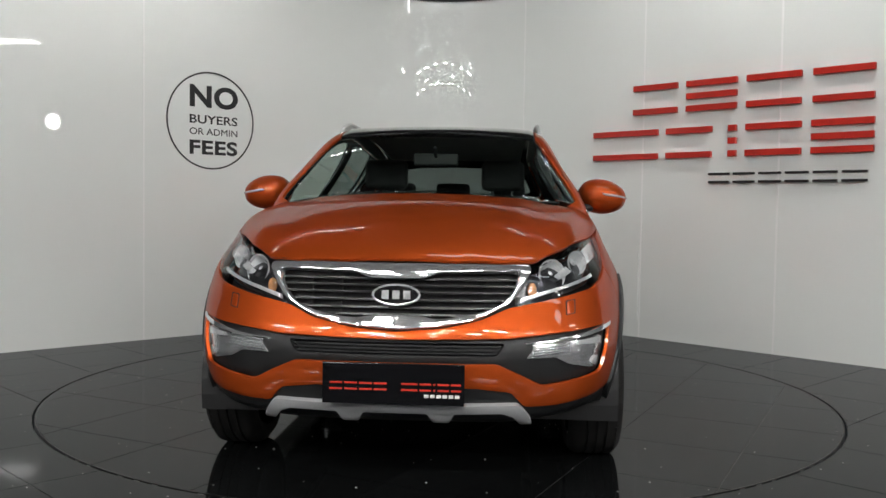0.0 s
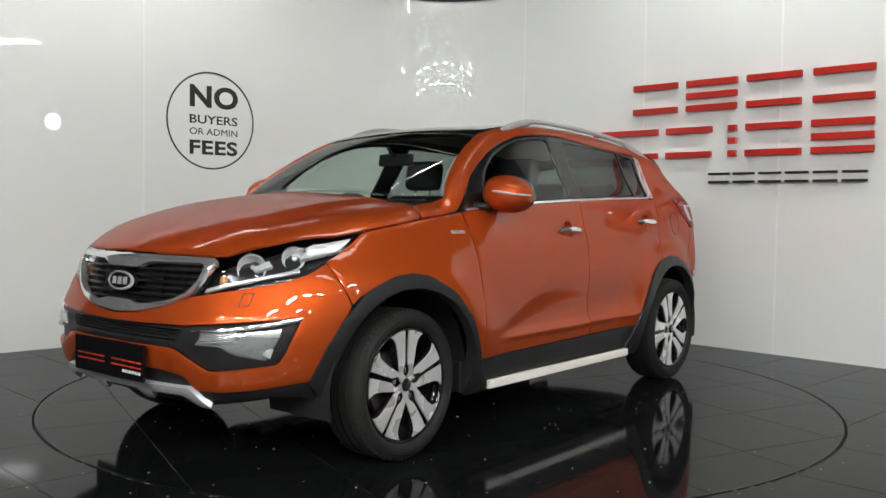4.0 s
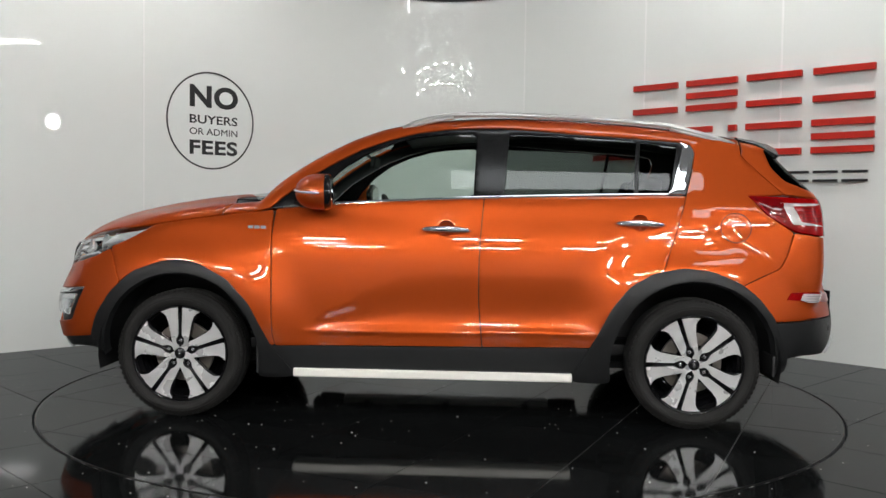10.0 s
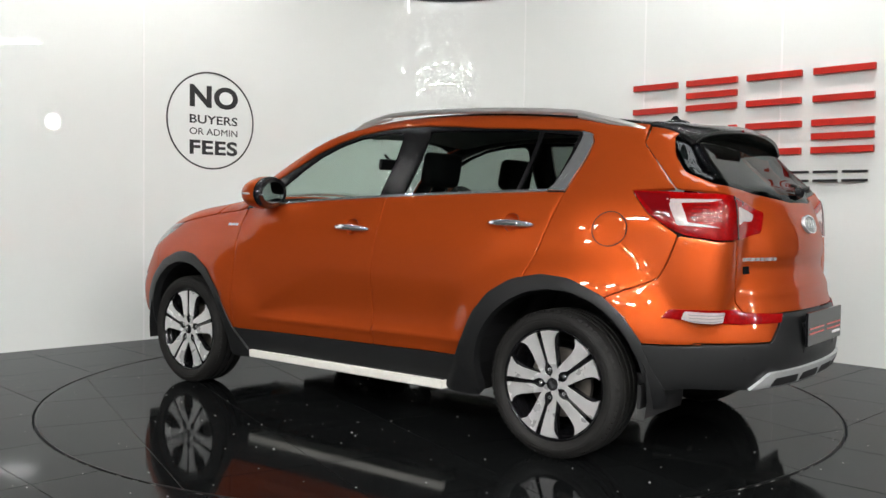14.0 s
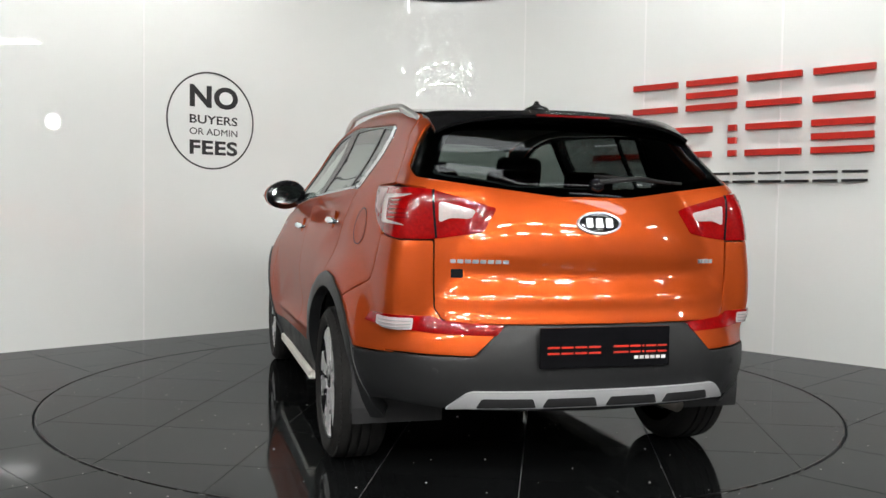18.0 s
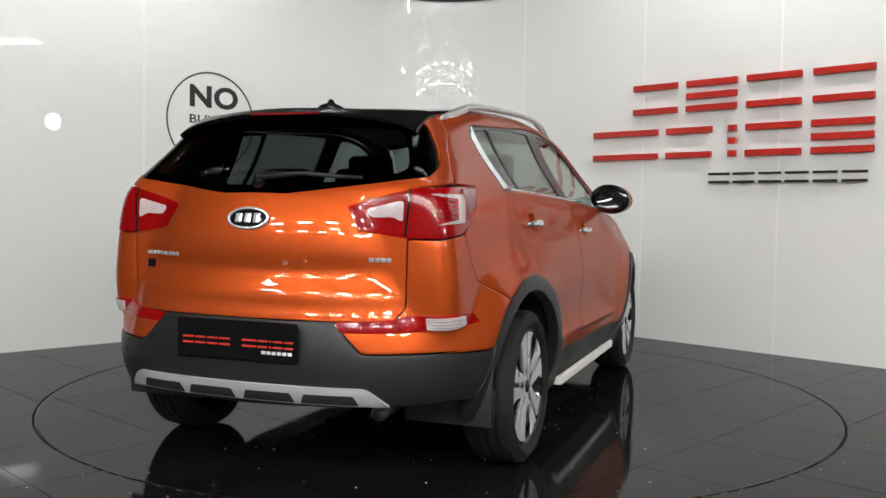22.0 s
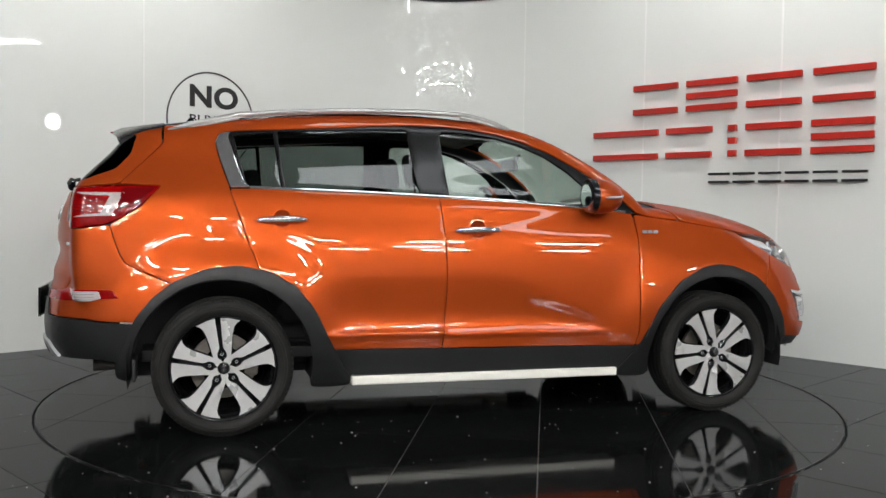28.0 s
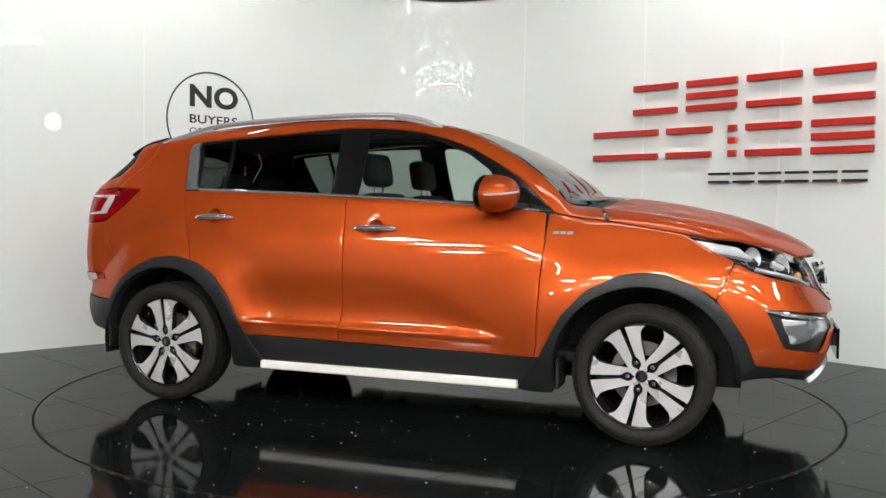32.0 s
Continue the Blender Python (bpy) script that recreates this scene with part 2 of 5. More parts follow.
def wall_slab(name, s0, s1, z0, z1, front, back, material, parent, label="", step=0.08):
    """A piece of the curved wall between two arc lengths; front and back are its depths off the wall line, towards the hall."""
    bm = bmesh.new()
    n = max(1, int((s1 - s0) / step))
    cols = []
    for i in range(n + 1):
        p, d = along(CURVE, s0 + (s1 - s0) * i / n)
        nrm = Vector((d.y, -d.x))
        a, b = p + nrm * front, p + nrm * back
        cols.append([bm.verts.new((q.x, q.y, z)) for q, z in ((a, z0), (a, z1), (b, z1), (b, z0))])
    for c, e in zip(cols, cols[1:]):
        for k in range(4):
            f = bm.faces.new((c[k], c[(k + 1) % 4], e[(k + 1) % 4], e[k]))
            f.smooth = k == 0
    bm.faces.new(cols[0])
    bm.faces.new(list(reversed(cols[-1])))
    bmesh.ops.recalc_face_normals(bm, faces=bm.faces)
    return shade(finish(name, bm, material, parent, label), 30)


def build_wall():
    wall = tagged(new("wall_back"), "curved wall of glossy white laminate panels with thin joints", "wall", kind="structure")
    a = Vector(APEX)
    joints = sorted([0.0, CURVE_LEN] + [arc_of(p) for p in (a + LEFT_DIR * 5.81, a + LEFT_DIR * 4.59, a + LEFT_DIR * 3.37, Vector((0.78, 3.4)), a + RIGHT_DIR * 2.455, a + RIGHT_DIR * 3.685, a + RIGHT_DIR * 4.905)])
    for s0, s1 in zip(joints, joints[1:]):
        wall_slab("panel", s0 + 0.003, s1 - 0.003, 0.0, WALL_TOP, 0.0, -0.02, WALL, wall)
    for s in joints[1:-1]:
        wall_slab("joint_strip", s - 0.007, s + 0.007, 0.0, WALL_TOP, 0.0025, -0.018, JOINT, wall, "thin pale joint strip", step=0.02)
    wall_slab("backing", 0.0, CURVE_LEN, 0.0, WALL_TOP, -0.022, -0.10, HALL_DARK, wall)
    wall_slab("top_trim", 0.0, CURVE_LEN, WALL_TOP, WALL_TOP + 0.14, 0.03, -0.10, BLACK_MATT, wall, "black top trim")
    # small access hatch low on the wall
    h0 = arc_of(a + RIGHT_DIR * 2.21)
    hatch = wall_slab("hatch", h0 + 0.004, h0 + 0.232, 0.16, 0.745, 0.010, 0.001, WALL, wall, "flush white access hatch")
    return wall


build_wall()


def tiles(name, parent, inside, angle, u0, v0, size, z, thick, label):
    """Square floor tiles with 3 mm joints, clipped to a region: each tile is one child on shared or own mesh."""
    c, s = math.cos(angle), math.sin(angle)
    n = 16
    full = None
    out = []
    for i in range(-n, n):
        for j in range(-n, n):
            a0, a1 = u0 + i * size + 0.002, u0 + (i + 1) * size - 0.002
            b0, b1 = v0 + j * size + 0.002, v0 + (j + 1) * size - 0.002
            poly = inside([(a0, b0), (a1, b0), (a1, b1), (a0, b1)], c, s)
            if not poly:
                continue
            bm = bmesh.new()
            cx, cy = (a0 + a1) / 2, (b0 + b1) / 2
            pts = [((u - cx), (v - cy)) for u, v in poly]
            prism(bm, pts, thick)
            ob = finish(name, bm, TILE, parent)
            ob.matrix_basis = Matrix.Translation((c * cx - s * cy, s * cx + c * cy, z - thick)) @ Matrix.Rotation(angle, 4, "Z")
            out.append(ob)
    return out


def clip_circle(radius, keep_in):
    """Clip a tile's square by a circle about the origin: keep what lies inside, or outside."""
    def f(sq, c, s):
        r = [math.hypot(u, v) for u, v in sq]
        near = math.hypot(max(sq[0][0], -sq[1][0], 0), max(sq[0][1], -sq[2][1], 0))
        if keep_in and near > radius or not keep_in and max(r) < radius:
            return None
        pts = []
        m = 24
        for (u0, v0), (u1, v1) in zip(sq, sq[1:] + sq[:1]):
            for k in range(m):
                pts.append((u0 + (u1 - u0) * k / m, v0 + (v1 - v0) * k / m))
        if keep_in:
            if max(r) <= radius:
                return sq
            res = []
            for u, v in pts:
                d = math.hypot(u, v)
                if d <= radius:
                    res.append((u, v))
                else:
                    # slide along the square towards the circle
                    lo = (min(max(u * radius / d, sq[0][0]), sq[1][0]), min(max(v * radius / d, sq[0][1]), sq[2][1]))
                    if math.hypot(*lo) <= radius + 1e-3:
                        res.append(lo)
            return dedupe(res)
        if near >= radius:
            return sq
        res = []
        for u, v in pts:
            d = math.hypot(u, v)
            if d >= radius:
                res.append((u, v))
            else:
                lo = (u * radius / max(d, 1e-6), v * radius / max(d, 1e-6))
                if sq[0][0] - 1e-6 <= lo[0] <= sq[1][0] + 1e-6 and sq[0][1] - 1e-6 <= lo[1] <= sq[2][1] + 1e-6:
                    res.append(lo)
        return dedupe(res)
    return f


def dedupe(p):
    out = []
    for q in p:
        if not out or math.hypot(q[0] - out[-1][0], q[1] - out[-1][1]) > 0.004:
            out.append(q)
    while len(out) > 2 and math.hypot(out[0][0] - out[-1][0], out[0][1] - out[-1][1]) < 0.004:
        out.pop()
    return out if len(out) > 2 else None


def build_floor():
    floor = new("floor")
    tagged(floor, "polished black stone tile floor with thin grey joints", "floor", kind="structure")
    bm = bmesh.new()
    n = 96
    a = [bm.verts.new(((RING_R + 0.008) * math.cos(2 * math.pi * i / n), (RING_R + 0.008) * math.sin(2 * math.pi * i / n), -0.003)) for i in range(n)]
    b = [bm.verts.new((5.4 * math.cos(2 * math.pi * i / n), 5.4 * math.sin(2 * math.pi * i / n), -0.003)) for i in range(n)]
    for i in range(n):
        j = (i + 1) % n
        bm.faces.new((a[i], b[i], b[j], a[j]))
    part("grout_bed", bm, GROUT, floor, "grey grout in the joints")
    r = 0.6
    limit = clip_circle(RING_R + 0.008, False)

    def inside(sq, c, s):
        cu, cv = (sq[0][0] + sq[1][0]) / 2, (sq[0][1] + sq[2][1]) / 2
        x, y = c * cu - s * cv, s * cu + c * cv
        # tiles end under the wall; a plain floor goes on beyond them
        if y > 0.953 * x + 4.9 or y > -1.008 * x + 4.9 or math.hypot(x, y) > 5.85:
            return None
        return limit(sq, c, s)
    tiles("tile", floor, inside, radians(45), -0.141, -0.283, r, 0.0, 0.012, "")
    # plain polished floor behind the camera and beyond
    bm = bmesh.new()
    a = [bm.verts.new(((RING_R + 0.008) * math.cos(2 * math.pi * i / n), (RING_R + 0.008) * math.sin(2 * math.pi * i / n), -0.008)) for i in range(n)]
    b = [bm.verts.new((15 * math.cos(2 * math.pi * i / n), 15 * math.sin(2 * math.pi * i / n), -0.008)) for i in range(n)]
    for i in range(n):
        j = (i + 1) % n
        bm.faces.new((a[i], b[i], b[j], a[j]))
    part("floor_slab", bm, TILE, floor)
    return floor


build_floor()


def build_turntable():
    t = tagged(new("turntable"), "large round turntable with polished black tiles and a thin dark edge", "turntable")
    bm = bmesh.new()
    lathe(bm, [(RING_R - 0.006, -0.003), (RING_R - 0.006, -0.12), (0.01, -0.12)], 128)
    bmesh.ops.create_circle(bm, cap_ends=True, segments=128, radius=RING_R - 0.006, matrix=Matrix.Translation((0, 0, -0.003)))
    part("grout_bed", bm, GROUT, t, "grey grout in the joints")
    bm = bmesh.new()
    lathe(bm, [(RING_R - 0.012, -0.05), (RING_R - 0.012, 0.0005), (RING_R - 0.006, 0.0005), (RING_R - 0.006, -0.05)], 160, close=True)
    part("edge_band", bm, RING_BLACK, t, "thin black metal edge")
    tiles("tile", t, clip_circle(RING_R - 0.013, True), radians(67.6 - 90), 0.01, 0.057, 0.6, 0.0, 0.012, "")
    return t


TURN = build_turntable()


# ---- the hall behind and above the camera, seen in reflections only ----
def build_hall():
    bm = bmesh.new()
    box(bm, -9, 9, -13.0, -12.8, -0.15, 4.45)
    tagged(finish("wall_hall_rear", bm, HALL_DARK), "plain dark hall wall", "wall", kind="structure")
    for n, x in (("wall_hall_west", -9.1), ("wall_hall_east", 9.1)):
        bm = bmesh.new()
        box(bm, x - 0.1, x + 0.1, -13.0, 9, -0.15, 4.45)
        tagged(finish(n, bm, HALL_DARK), "plain dark hall wall", "wall", kind="structure")
    bm = bmesh.new()
    box(bm, -9.2, 9.2, 8.8, 9.0, -0.15, 4.45)
    tagged(finish("wall_hall_north", bm, HALL_DARK), "plain dark hall wall", "wall", kind="structure")
    bm = bmesh.new()
    box(bm, -9.2, 9.2, -13.0, 9.0, 4.45, 4.55)
    tagged(finish("ceiling", bm, CEIL_DARK), "grey sheet ceiling of the hall", "ceiling", kind="structure")


build_hall()


def ceiling_light(x, y, z, lx, ly, rz=0.0, name="ceiling_light", lab="slim white LED batten hung below the hall ceiling", grp="ceiling lights", light=LED):
    """A flat LED batten: housing and glowing diffuser."""
    e = tagged(new(name), lab, "ceiling light", group=grp)
    bm = bmesh.new()
    box(bm, -lx / 2, lx / 2, -ly / 2, ly / 2, 0.0, 0.05, 0.006)
    part("housing", bm, CEIL_DARK, e)
    bm = bmesh.new()
    box(bm, -lx / 2 + 0.01, lx / 2 - 0.01, -ly / 2 + 0.01, ly / 2 - 0.01, -0.012, 0.001)
    part("diffuser", bm, light, e)
    e.matrix_basis = pose(x, y, z, 0, 0, rz)
    return e


first = None
for y in (-10.6, -7.4):
    for x in (-6.0, -4.0, -2.0, 0.0, 2.0, 4.0, 6.0):
        if first is None:
            first = ceiling_light(x, y, 4.4, 0.95, 0.16)
        else:
            copy_thing(first, pose(x, y, 4.4))

# unseen fill lights, added to brighten both runs of the back wall
washer = None
for d, turn in ((LEFT_DIR, math.degrees(math.atan2(0.953, 1))), (RIGHT_DIR, math.degrees(math.atan2(-1.008, 1)))):
    for s in ((2.8, 4.0, 5.2) if d is LEFT_DIR else (2.7, 4.1, 5.3)):
        q = Vector(APEX) + d * s
        # a metre off the wall, the lit face turned to it
        wx, wy = q.x + (0.69 if d is LEFT_DIR else -0.71), q.y - 0.72
        at = pose(wx, wy, 4.36, 0, 0, turn) @ pose(0, 0, 0, 50)
        if washer is None:
            washer = ceiling_light(wx, wy, 4.36, 0.95, 0.16, turn, "added_wall_light", "unseen slim light added to brighten the curved wall", "wall washers", WALL_FILL)
            washer.matrix_basis = at
        else:
            copy_thing(washer, at)

# long translucent rooflights let into the hall ceiling
rooflight = None
for x, y in ((1.15, -1.95), (3.9, -4.7)):
    if rooflight is None:
        rooflight = ceiling_light(x, y, 4.42, 2.5, 0.5, 0, "rooflight", "long translucent white rooflight in the hall ceiling", "rooflights", ROOFLIGHT)
    else:
        copy_thing(rooflight, pose(x, y, 4.42))

# high-bay panels far back in the hall
high_bay = None
for x, y, turn in ((-5.6, -6.1, 20), (-8.1, -10.2, 30), (-2.2, -9.0, 10), (1.6, -10.0, 0), (4.6, -9.0, -10), (8.0, -10.4, -30), (8.2, -4.9, 90)):
    if high_bay is None:
        high_bay = ceiling_light(x, y, 4.36, 0.9, 0.45, turn, "high_bay_light", "rectangular white high-bay light below the hall ceiling", "high-bay lights", HIGH_BAY)
    else:
        copy_thing(high_bay, pose(x, y, 4.36, 0, 0, turn))


def flood_lamp(x, y, z, rz):
    """A round floodlight on the hall wall."""
    e = tagged(new("flood_lamp"), "round bright floodlight fixed to the hall wall", "wall lamp")
    bm = bmesh.new()
    lathe(bm, [(.001, -.10), (.10, -.10), (.15, -.03), (.158, .02), (.145, .02)], 32)
    part("housing", bm, BLACK_MATT, e, smooth=True)
    bm = bmesh.new()
    lathe(bm, [(.144, .012), (.001, .018)], 32)
    part("lamp_glass", bm, LAMP, e, "glowing lamp glass")
    e.matrix_basis = pose(x, y, z, 0, -90, 0)


flood_lamp(8.89, -4.43, 2.82, 0)
# ---- the car's body form ----
# x forward, y to the car's left, z up; the origin lies on the ground between the axles.
SHAPE = {
    "width": ([0.22, 0.32, 0.42, 0.58, 0.72, 0.86, 0.98, 1.1], [0.843, 0.882, 0.912, 0.933, 0.924, 0.882, 0.805, 0.731]),
    "door": ([0.16, 0.26, 0.36, 0.46, 0.58, 0.70, 0.80, 0.90, 1.0, 1.1], [0.838, 0.868, 0.884, 0.894, 0.899, 0.898, 0.892, 0.879, 0.850, 0.80]),
    "plan": ([-2.2, -1.7, -1.2, -0.4, 0.4, 1.1, 1.6, 2.1], [-0.071, -0.023, -0.003, 0.006, 0.016, 0.024, -0.035, -0.162]),
    "nose": ([0.3, 0.42, 0.6, 0.76, 0.88, 0.98], [2.159, 2.179, 2.191, 2.14, 2.122, 2.053]),
    "nose_bow": ([0.3, 0.5, 0.75, 1], [0.129, 0.186, 0.263, 0.468]),
    "tail": ([0.3, 0.45, 0.6, 0.8, 1, 1.15], [-2.161, -2.196, -2.192, -2.151, -2.143, -2.096]),
    "tail_bow": ([0.3, 0.6, 0.9, 1.15], [0.145, 0.18, 0.294, 0.349]),
    "hood": ([0.6, 1, 1.4, 1.8, 2.1], [1.189, 1.177, 1.135, 1.046, 0.943]),
    "cabin": ([1, 1.15, 1.3, 1.45, 1.55], [0.849, 0.81, 0.718, 0.641, 0.599]),
    "cabin_plan": ([-2, -1.4, -0.6, 0.2, 0.9], [-0.086, -0.032, -0.008, 0.004, -0.024]),
    "screen": ([1.08, 1.2, 1.35, 1.5], [1.018, 0.917, 0.713, 0.443]),
    "back": ([1.08, 1.2, 1.35, 1.5], [-2.037, -2.009, -1.874, -1.783]),
    "roof": ([-1.9, -1.3, -0.6, 0, 0.6], [1.481, 1.562, 1.616, 1.598, 1.509]),
}
NOSE_Q, TAIL_Q, HOOD_CROWN, SCREEN_BOW, BACK_BOW, ROOF_CROWN = 0.119, 0.344, 0.11, 0.082, 0.036, 0.059


def nspl(xs, ys):
    """Natural cubic spline through the knots, straight beyond them."""
    xs, ys = np.array(xs, float), np.array(ys, float)
    n, h = len(xs), np.diff(xs)
    a = np.eye(n)
    b = np.zeros(n)
    for i in range(1, n - 1):
        a[i, i - 1:i + 2] = h[i - 1], 2 * (h[i - 1] + h[i]), h[i]
        b[i] = 6 * ((ys[i + 1] - ys[i]) / h[i] - (ys[i] - ys[i - 1]) / h[i - 1])
    m = np.linalg.solve(a, b)

    def f(x):
        x = np.asarray(x, float)
        i = np.clip(np.searchsorted(xs, x) - 1, 0, n - 2)
        c = np.clip(x, xs[0], xs[-1])
        p, q, d = xs[i + 1] - c, c - xs[i], h[i]
        v = (m[i] * p ** 3 + m[i + 1] * q ** 3) / (6 * d) + (ys[i] / d - m[i] * d / 6) * p + (ys[i + 1] / d - m[i + 1] * d / 6) * q
        s = (-m[i] * p ** 2 + m[i + 1] * q ** 2) / (2 * d) + (ys[i + 1] - ys[i]) / d - (m[i + 1] - m[i]) * d / 6
        return v + s * (x - c)
    return f


FORM = {k: nspl(*v) for k, v in SHAPE.items()}


def smax(a, b, k):
    h = np.maximum(k - np.abs(a - b), 0) / k
    return np.maximum(a, b) + h * h * h * k / 6


def step(a, b, x):
    t = np.clip((x - a) / (b - a), 0, 1)
    return t * t * (3 - 2 * t)


def dent(x, z):
    """The scoop low on the doors: its upper edge climbs from the front tip to the pillar, a sharp ridge runs below it."""
    top = .775 - .26 * np.clip((x - .05) / .60, 0, 1) ** 1.5
    u = np.clip((top - z) / np.maximum(top - .478, .03), 0, 1)
    fade = step(.72, .52, x) * step(-.98 + .10 * u, -.80 + .06 * u, x)
    scoop = .022 * np.sin(math.pi * u ** 1.6) * np.clip((top - .478) / .28, .15, 1)
    ridge = -.010 * np.exp(-((z - .472) / .018) ** 2)
    return fade * (scoop + ridge)


def side_width(x, z):
    """Half width: slim doors between flared wheel arches and full ends."""
    r = np.hypot(np.abs(x) - 1.32, z - .33)
    flare = 1 - (1 - step(.76, .49, r)) * (1 - step(1.36, 1.66, np.abs(x))) * (1 - .5 * step(.66, .98, x) * step(.80, .94, z))
    old = FORM["width"](z)
    return FORM["door"](z) * (1 - flare) + old * flare


def low_form(x, y, z):
    y2 = y * y
    side = np.abs(y) - side_width(x, z) - FORM["plan"](x) + dent(x, z)
    f = (x - FORM["nose"](z) + FORM["nose_bow"](z) * y2 + NOSE_Q * y2 * y2) * .92
    r = (-x + FORM["tail"](z) + FORM["tail_bow"](z) * y2 + TAIL_Q * y2 * y2) * .95
    # a ledge across the tailgate above its lower bulge
    r = r + (.012 * np.exp(-((z - .86) / .04) ** 2) - .008 * np.exp(-((z - .765) / .03) ** 2)) * step(.66, .56, np.abs(y)) * step(-1.2, -1.6, x)
    # two soft ridges run down the hood from the screen's corners
    rise = .011 * step(.60, .48, np.abs(y) + .10 * np.clip(x - 1.1, 0, 1)) * step(2.05, 1.7, x)
    t = (z - FORM["hood"](x) + HOOD_CROWN * y2 - rise) * .97
    return smax(smax(smax(smax(side, f, .30), r, .48), t, .12), .17 + .09 * step(1.66, 1.86, np.abs(x)) - z, .10 + .18 * step(1.66, 1.86, np.abs(x)))


def cab_form(x, y, z):
    y2 = y * y
    side = (np.abs(y) - FORM["cabin"](z) - FORM["cabin_plan"](x)) * .9
    w = (x - FORM["screen"](z) + SCREEN_BOW * y2) * .5
    b = (-x + FORM["back"](z) + BACK_BOW * y2) * .75
    t = z - FORM["roof"](x) + ROOF_CROWN * y2
    # the cabin ends below the belt line
    return smax(smax(smax(smax(side, w, .08), t, .12), b, .14), (.55 - z) * .3, .2)


def body_form(x, y, z):
    """Negative inside the body, zero on its skin."""
    return -smax(-low_form(x, y, z), -cab_form(x, y, z), .03)


def body_normal(p, h=0.004):
    g = np.stack([body_form(*(p + d).T) - body_form(*(p - d).T) for d in np.eye(3) * h], 1)
    return g / np.maximum(np.linalg.norm(g, axis=1), 1e-9)[:, None]


class Flat:
    """Draping along one direction d."""
    def __init__(self, d, lo=-0.5, hi=0.7):
        self.d = np.array(d, float) / np.linalg.norm(d)
        up = np.array((0, 0, 1.0)) if abs(self.d[2]) < .95 else np.array((1.0, 0, 0))
        self.u = np.cross(up, self.d)
        self.u /= np.linalg.norm(self.u)
        self.v = np.cross(self.d, self.u)
        self.lo, self.hi, self.mid = lo, hi, None

    def flat(self, p):
        p = np.array(p, float)
        if self.mid is None:
            self.mid = float((p @ self.d).mean())
        return np.stack([p @ self.u, p @ self.v], 1)

    def rays(self, q):
        base = q[:, :1] * self.u + q[:, 1:] * self.v
        return base + self.d * (self.mid + self.hi), base + self.d * (self.mid + self.lo)


class Wrap:
    """Draping towards an upright axis, for the rounded ends of the car."""
    def __init__(self, x0, sign):
        self.x0, self.s = x0, sign

    def flat(self, p):
        p = np.array(p, float)
        return np.stack([np.arctan2(p[:, 1], (p[:, 0] - self.x0) * self.s) * .9, p[:, 2]], 1)

    def rays(self, q):
        a = q[:, 0] / .9
        d = np.stack([np.cos(a) * self.s, np.sin(a), 0 * a], 1)
        c = np.stack([np.full(len(q), self.x0), 0 * a, q[:, 1]], 1)
        return c + d * 1.6, c + d * .15


def settle(dom, q, off=0.0):
    """The points of the skin (moved out by off) under flat places q."""
    a, b = dom.rays(q)
    for _ in range(22):
        m = (a + b) / 2
        out = (body_form(*m.T) > 0)[:, None]
        a, b = np.where(out, m, a), np.where(out, b, m)
    m = (a + b) / 2
    return m, body_normal(m)


def snap(pts, dom):
    """Lay outline points of the car's ends on the skin: along x where it faces ahead or astern, along y where it faces the side."""
    p = np.array(pts, float)
    s = dom.s
    ends = Flat((s, 0, 0), -1.0, 1.2)
    ends.mid = 1.6
    a, n = settle(ends, ends.flat(p))
    out = a.copy()
    for sgn in (1, -1):
        sides = Flat((0, sgn, 0), -.75, .5)
        sides.mid = .8
        b, m = settle(sides, sides.flat(p))
        pick = (np.abs(m[:, 1]) > .72) & (np.abs(n[:, 1]) > .6) & (p[:, 1] * sgn > .6)
        out[pick] = b[pick]
    return out


def rounded(pts, r):
    """Round the corners of a flat outline."""
    if r <= 0:
        return [np.array(p) for p in pts]
    out = []
    n = len(pts)
    for i in range(n):
        p, a, b = (np.array(pts[k % n], float) for k in (i, i - 1, i + 1))
        da, db = np.linalg.norm(a - p), np.linalg.norm(b - p)
        if min(da, db) < 1e-6:
            continue
        s, e = p + (a - p) * min(r / da, .48), p + (b - p) * min(r / db, .48)
        for t in (0, .25, .5, .75, 1):
            out.append(s * (1 - t) ** 2 + p * 2 * t * (1 - t) + e * t * t)
    return out


def dense(pts, d):
    out = []
    for a, b in zip(pts, pts[1:] + pts[:1]):
        k = max(1, int(np.ceil(np.linalg.norm(b - a) / d)))
        out += [a + (b - a) * i / k for i in range(k)]
    return out


def within(poly, q):
    """Which of the points q lie inside the outline."""
    x, y = q[:, 0], q[:, 1]
    c = np.zeros(len(q), bool)
    p = np.array(poly)
    for (x0, y0), (x1, y1) in zip(p, np.roll(p, -1, 0)):
        if y0 == y1:
            continue
        c ^= ((y0 > y) != (y1 > y)) & (x < (x1 - x0) * (y - y0) / (y1 - y0) + x0)
    return c


def shrink(poly, g):
    p = np.array(poly)
    area = 0.5 * np.sum(p[:, 0] * np.roll(p[:, 1], -1) - np.roll(p[:, 0], -1) * p[:, 1])
    t = np.roll(p, -1, 0) - np.roll(p, 1, 0)
    t /= np.maximum(np.linalg.norm(t, axis=1), 1e-9)[:, None]
    n = np.stack([-t[:, 1], t[:, 0]], 1) * (1 if area > 0 else -1)
    return p + n * g, -n


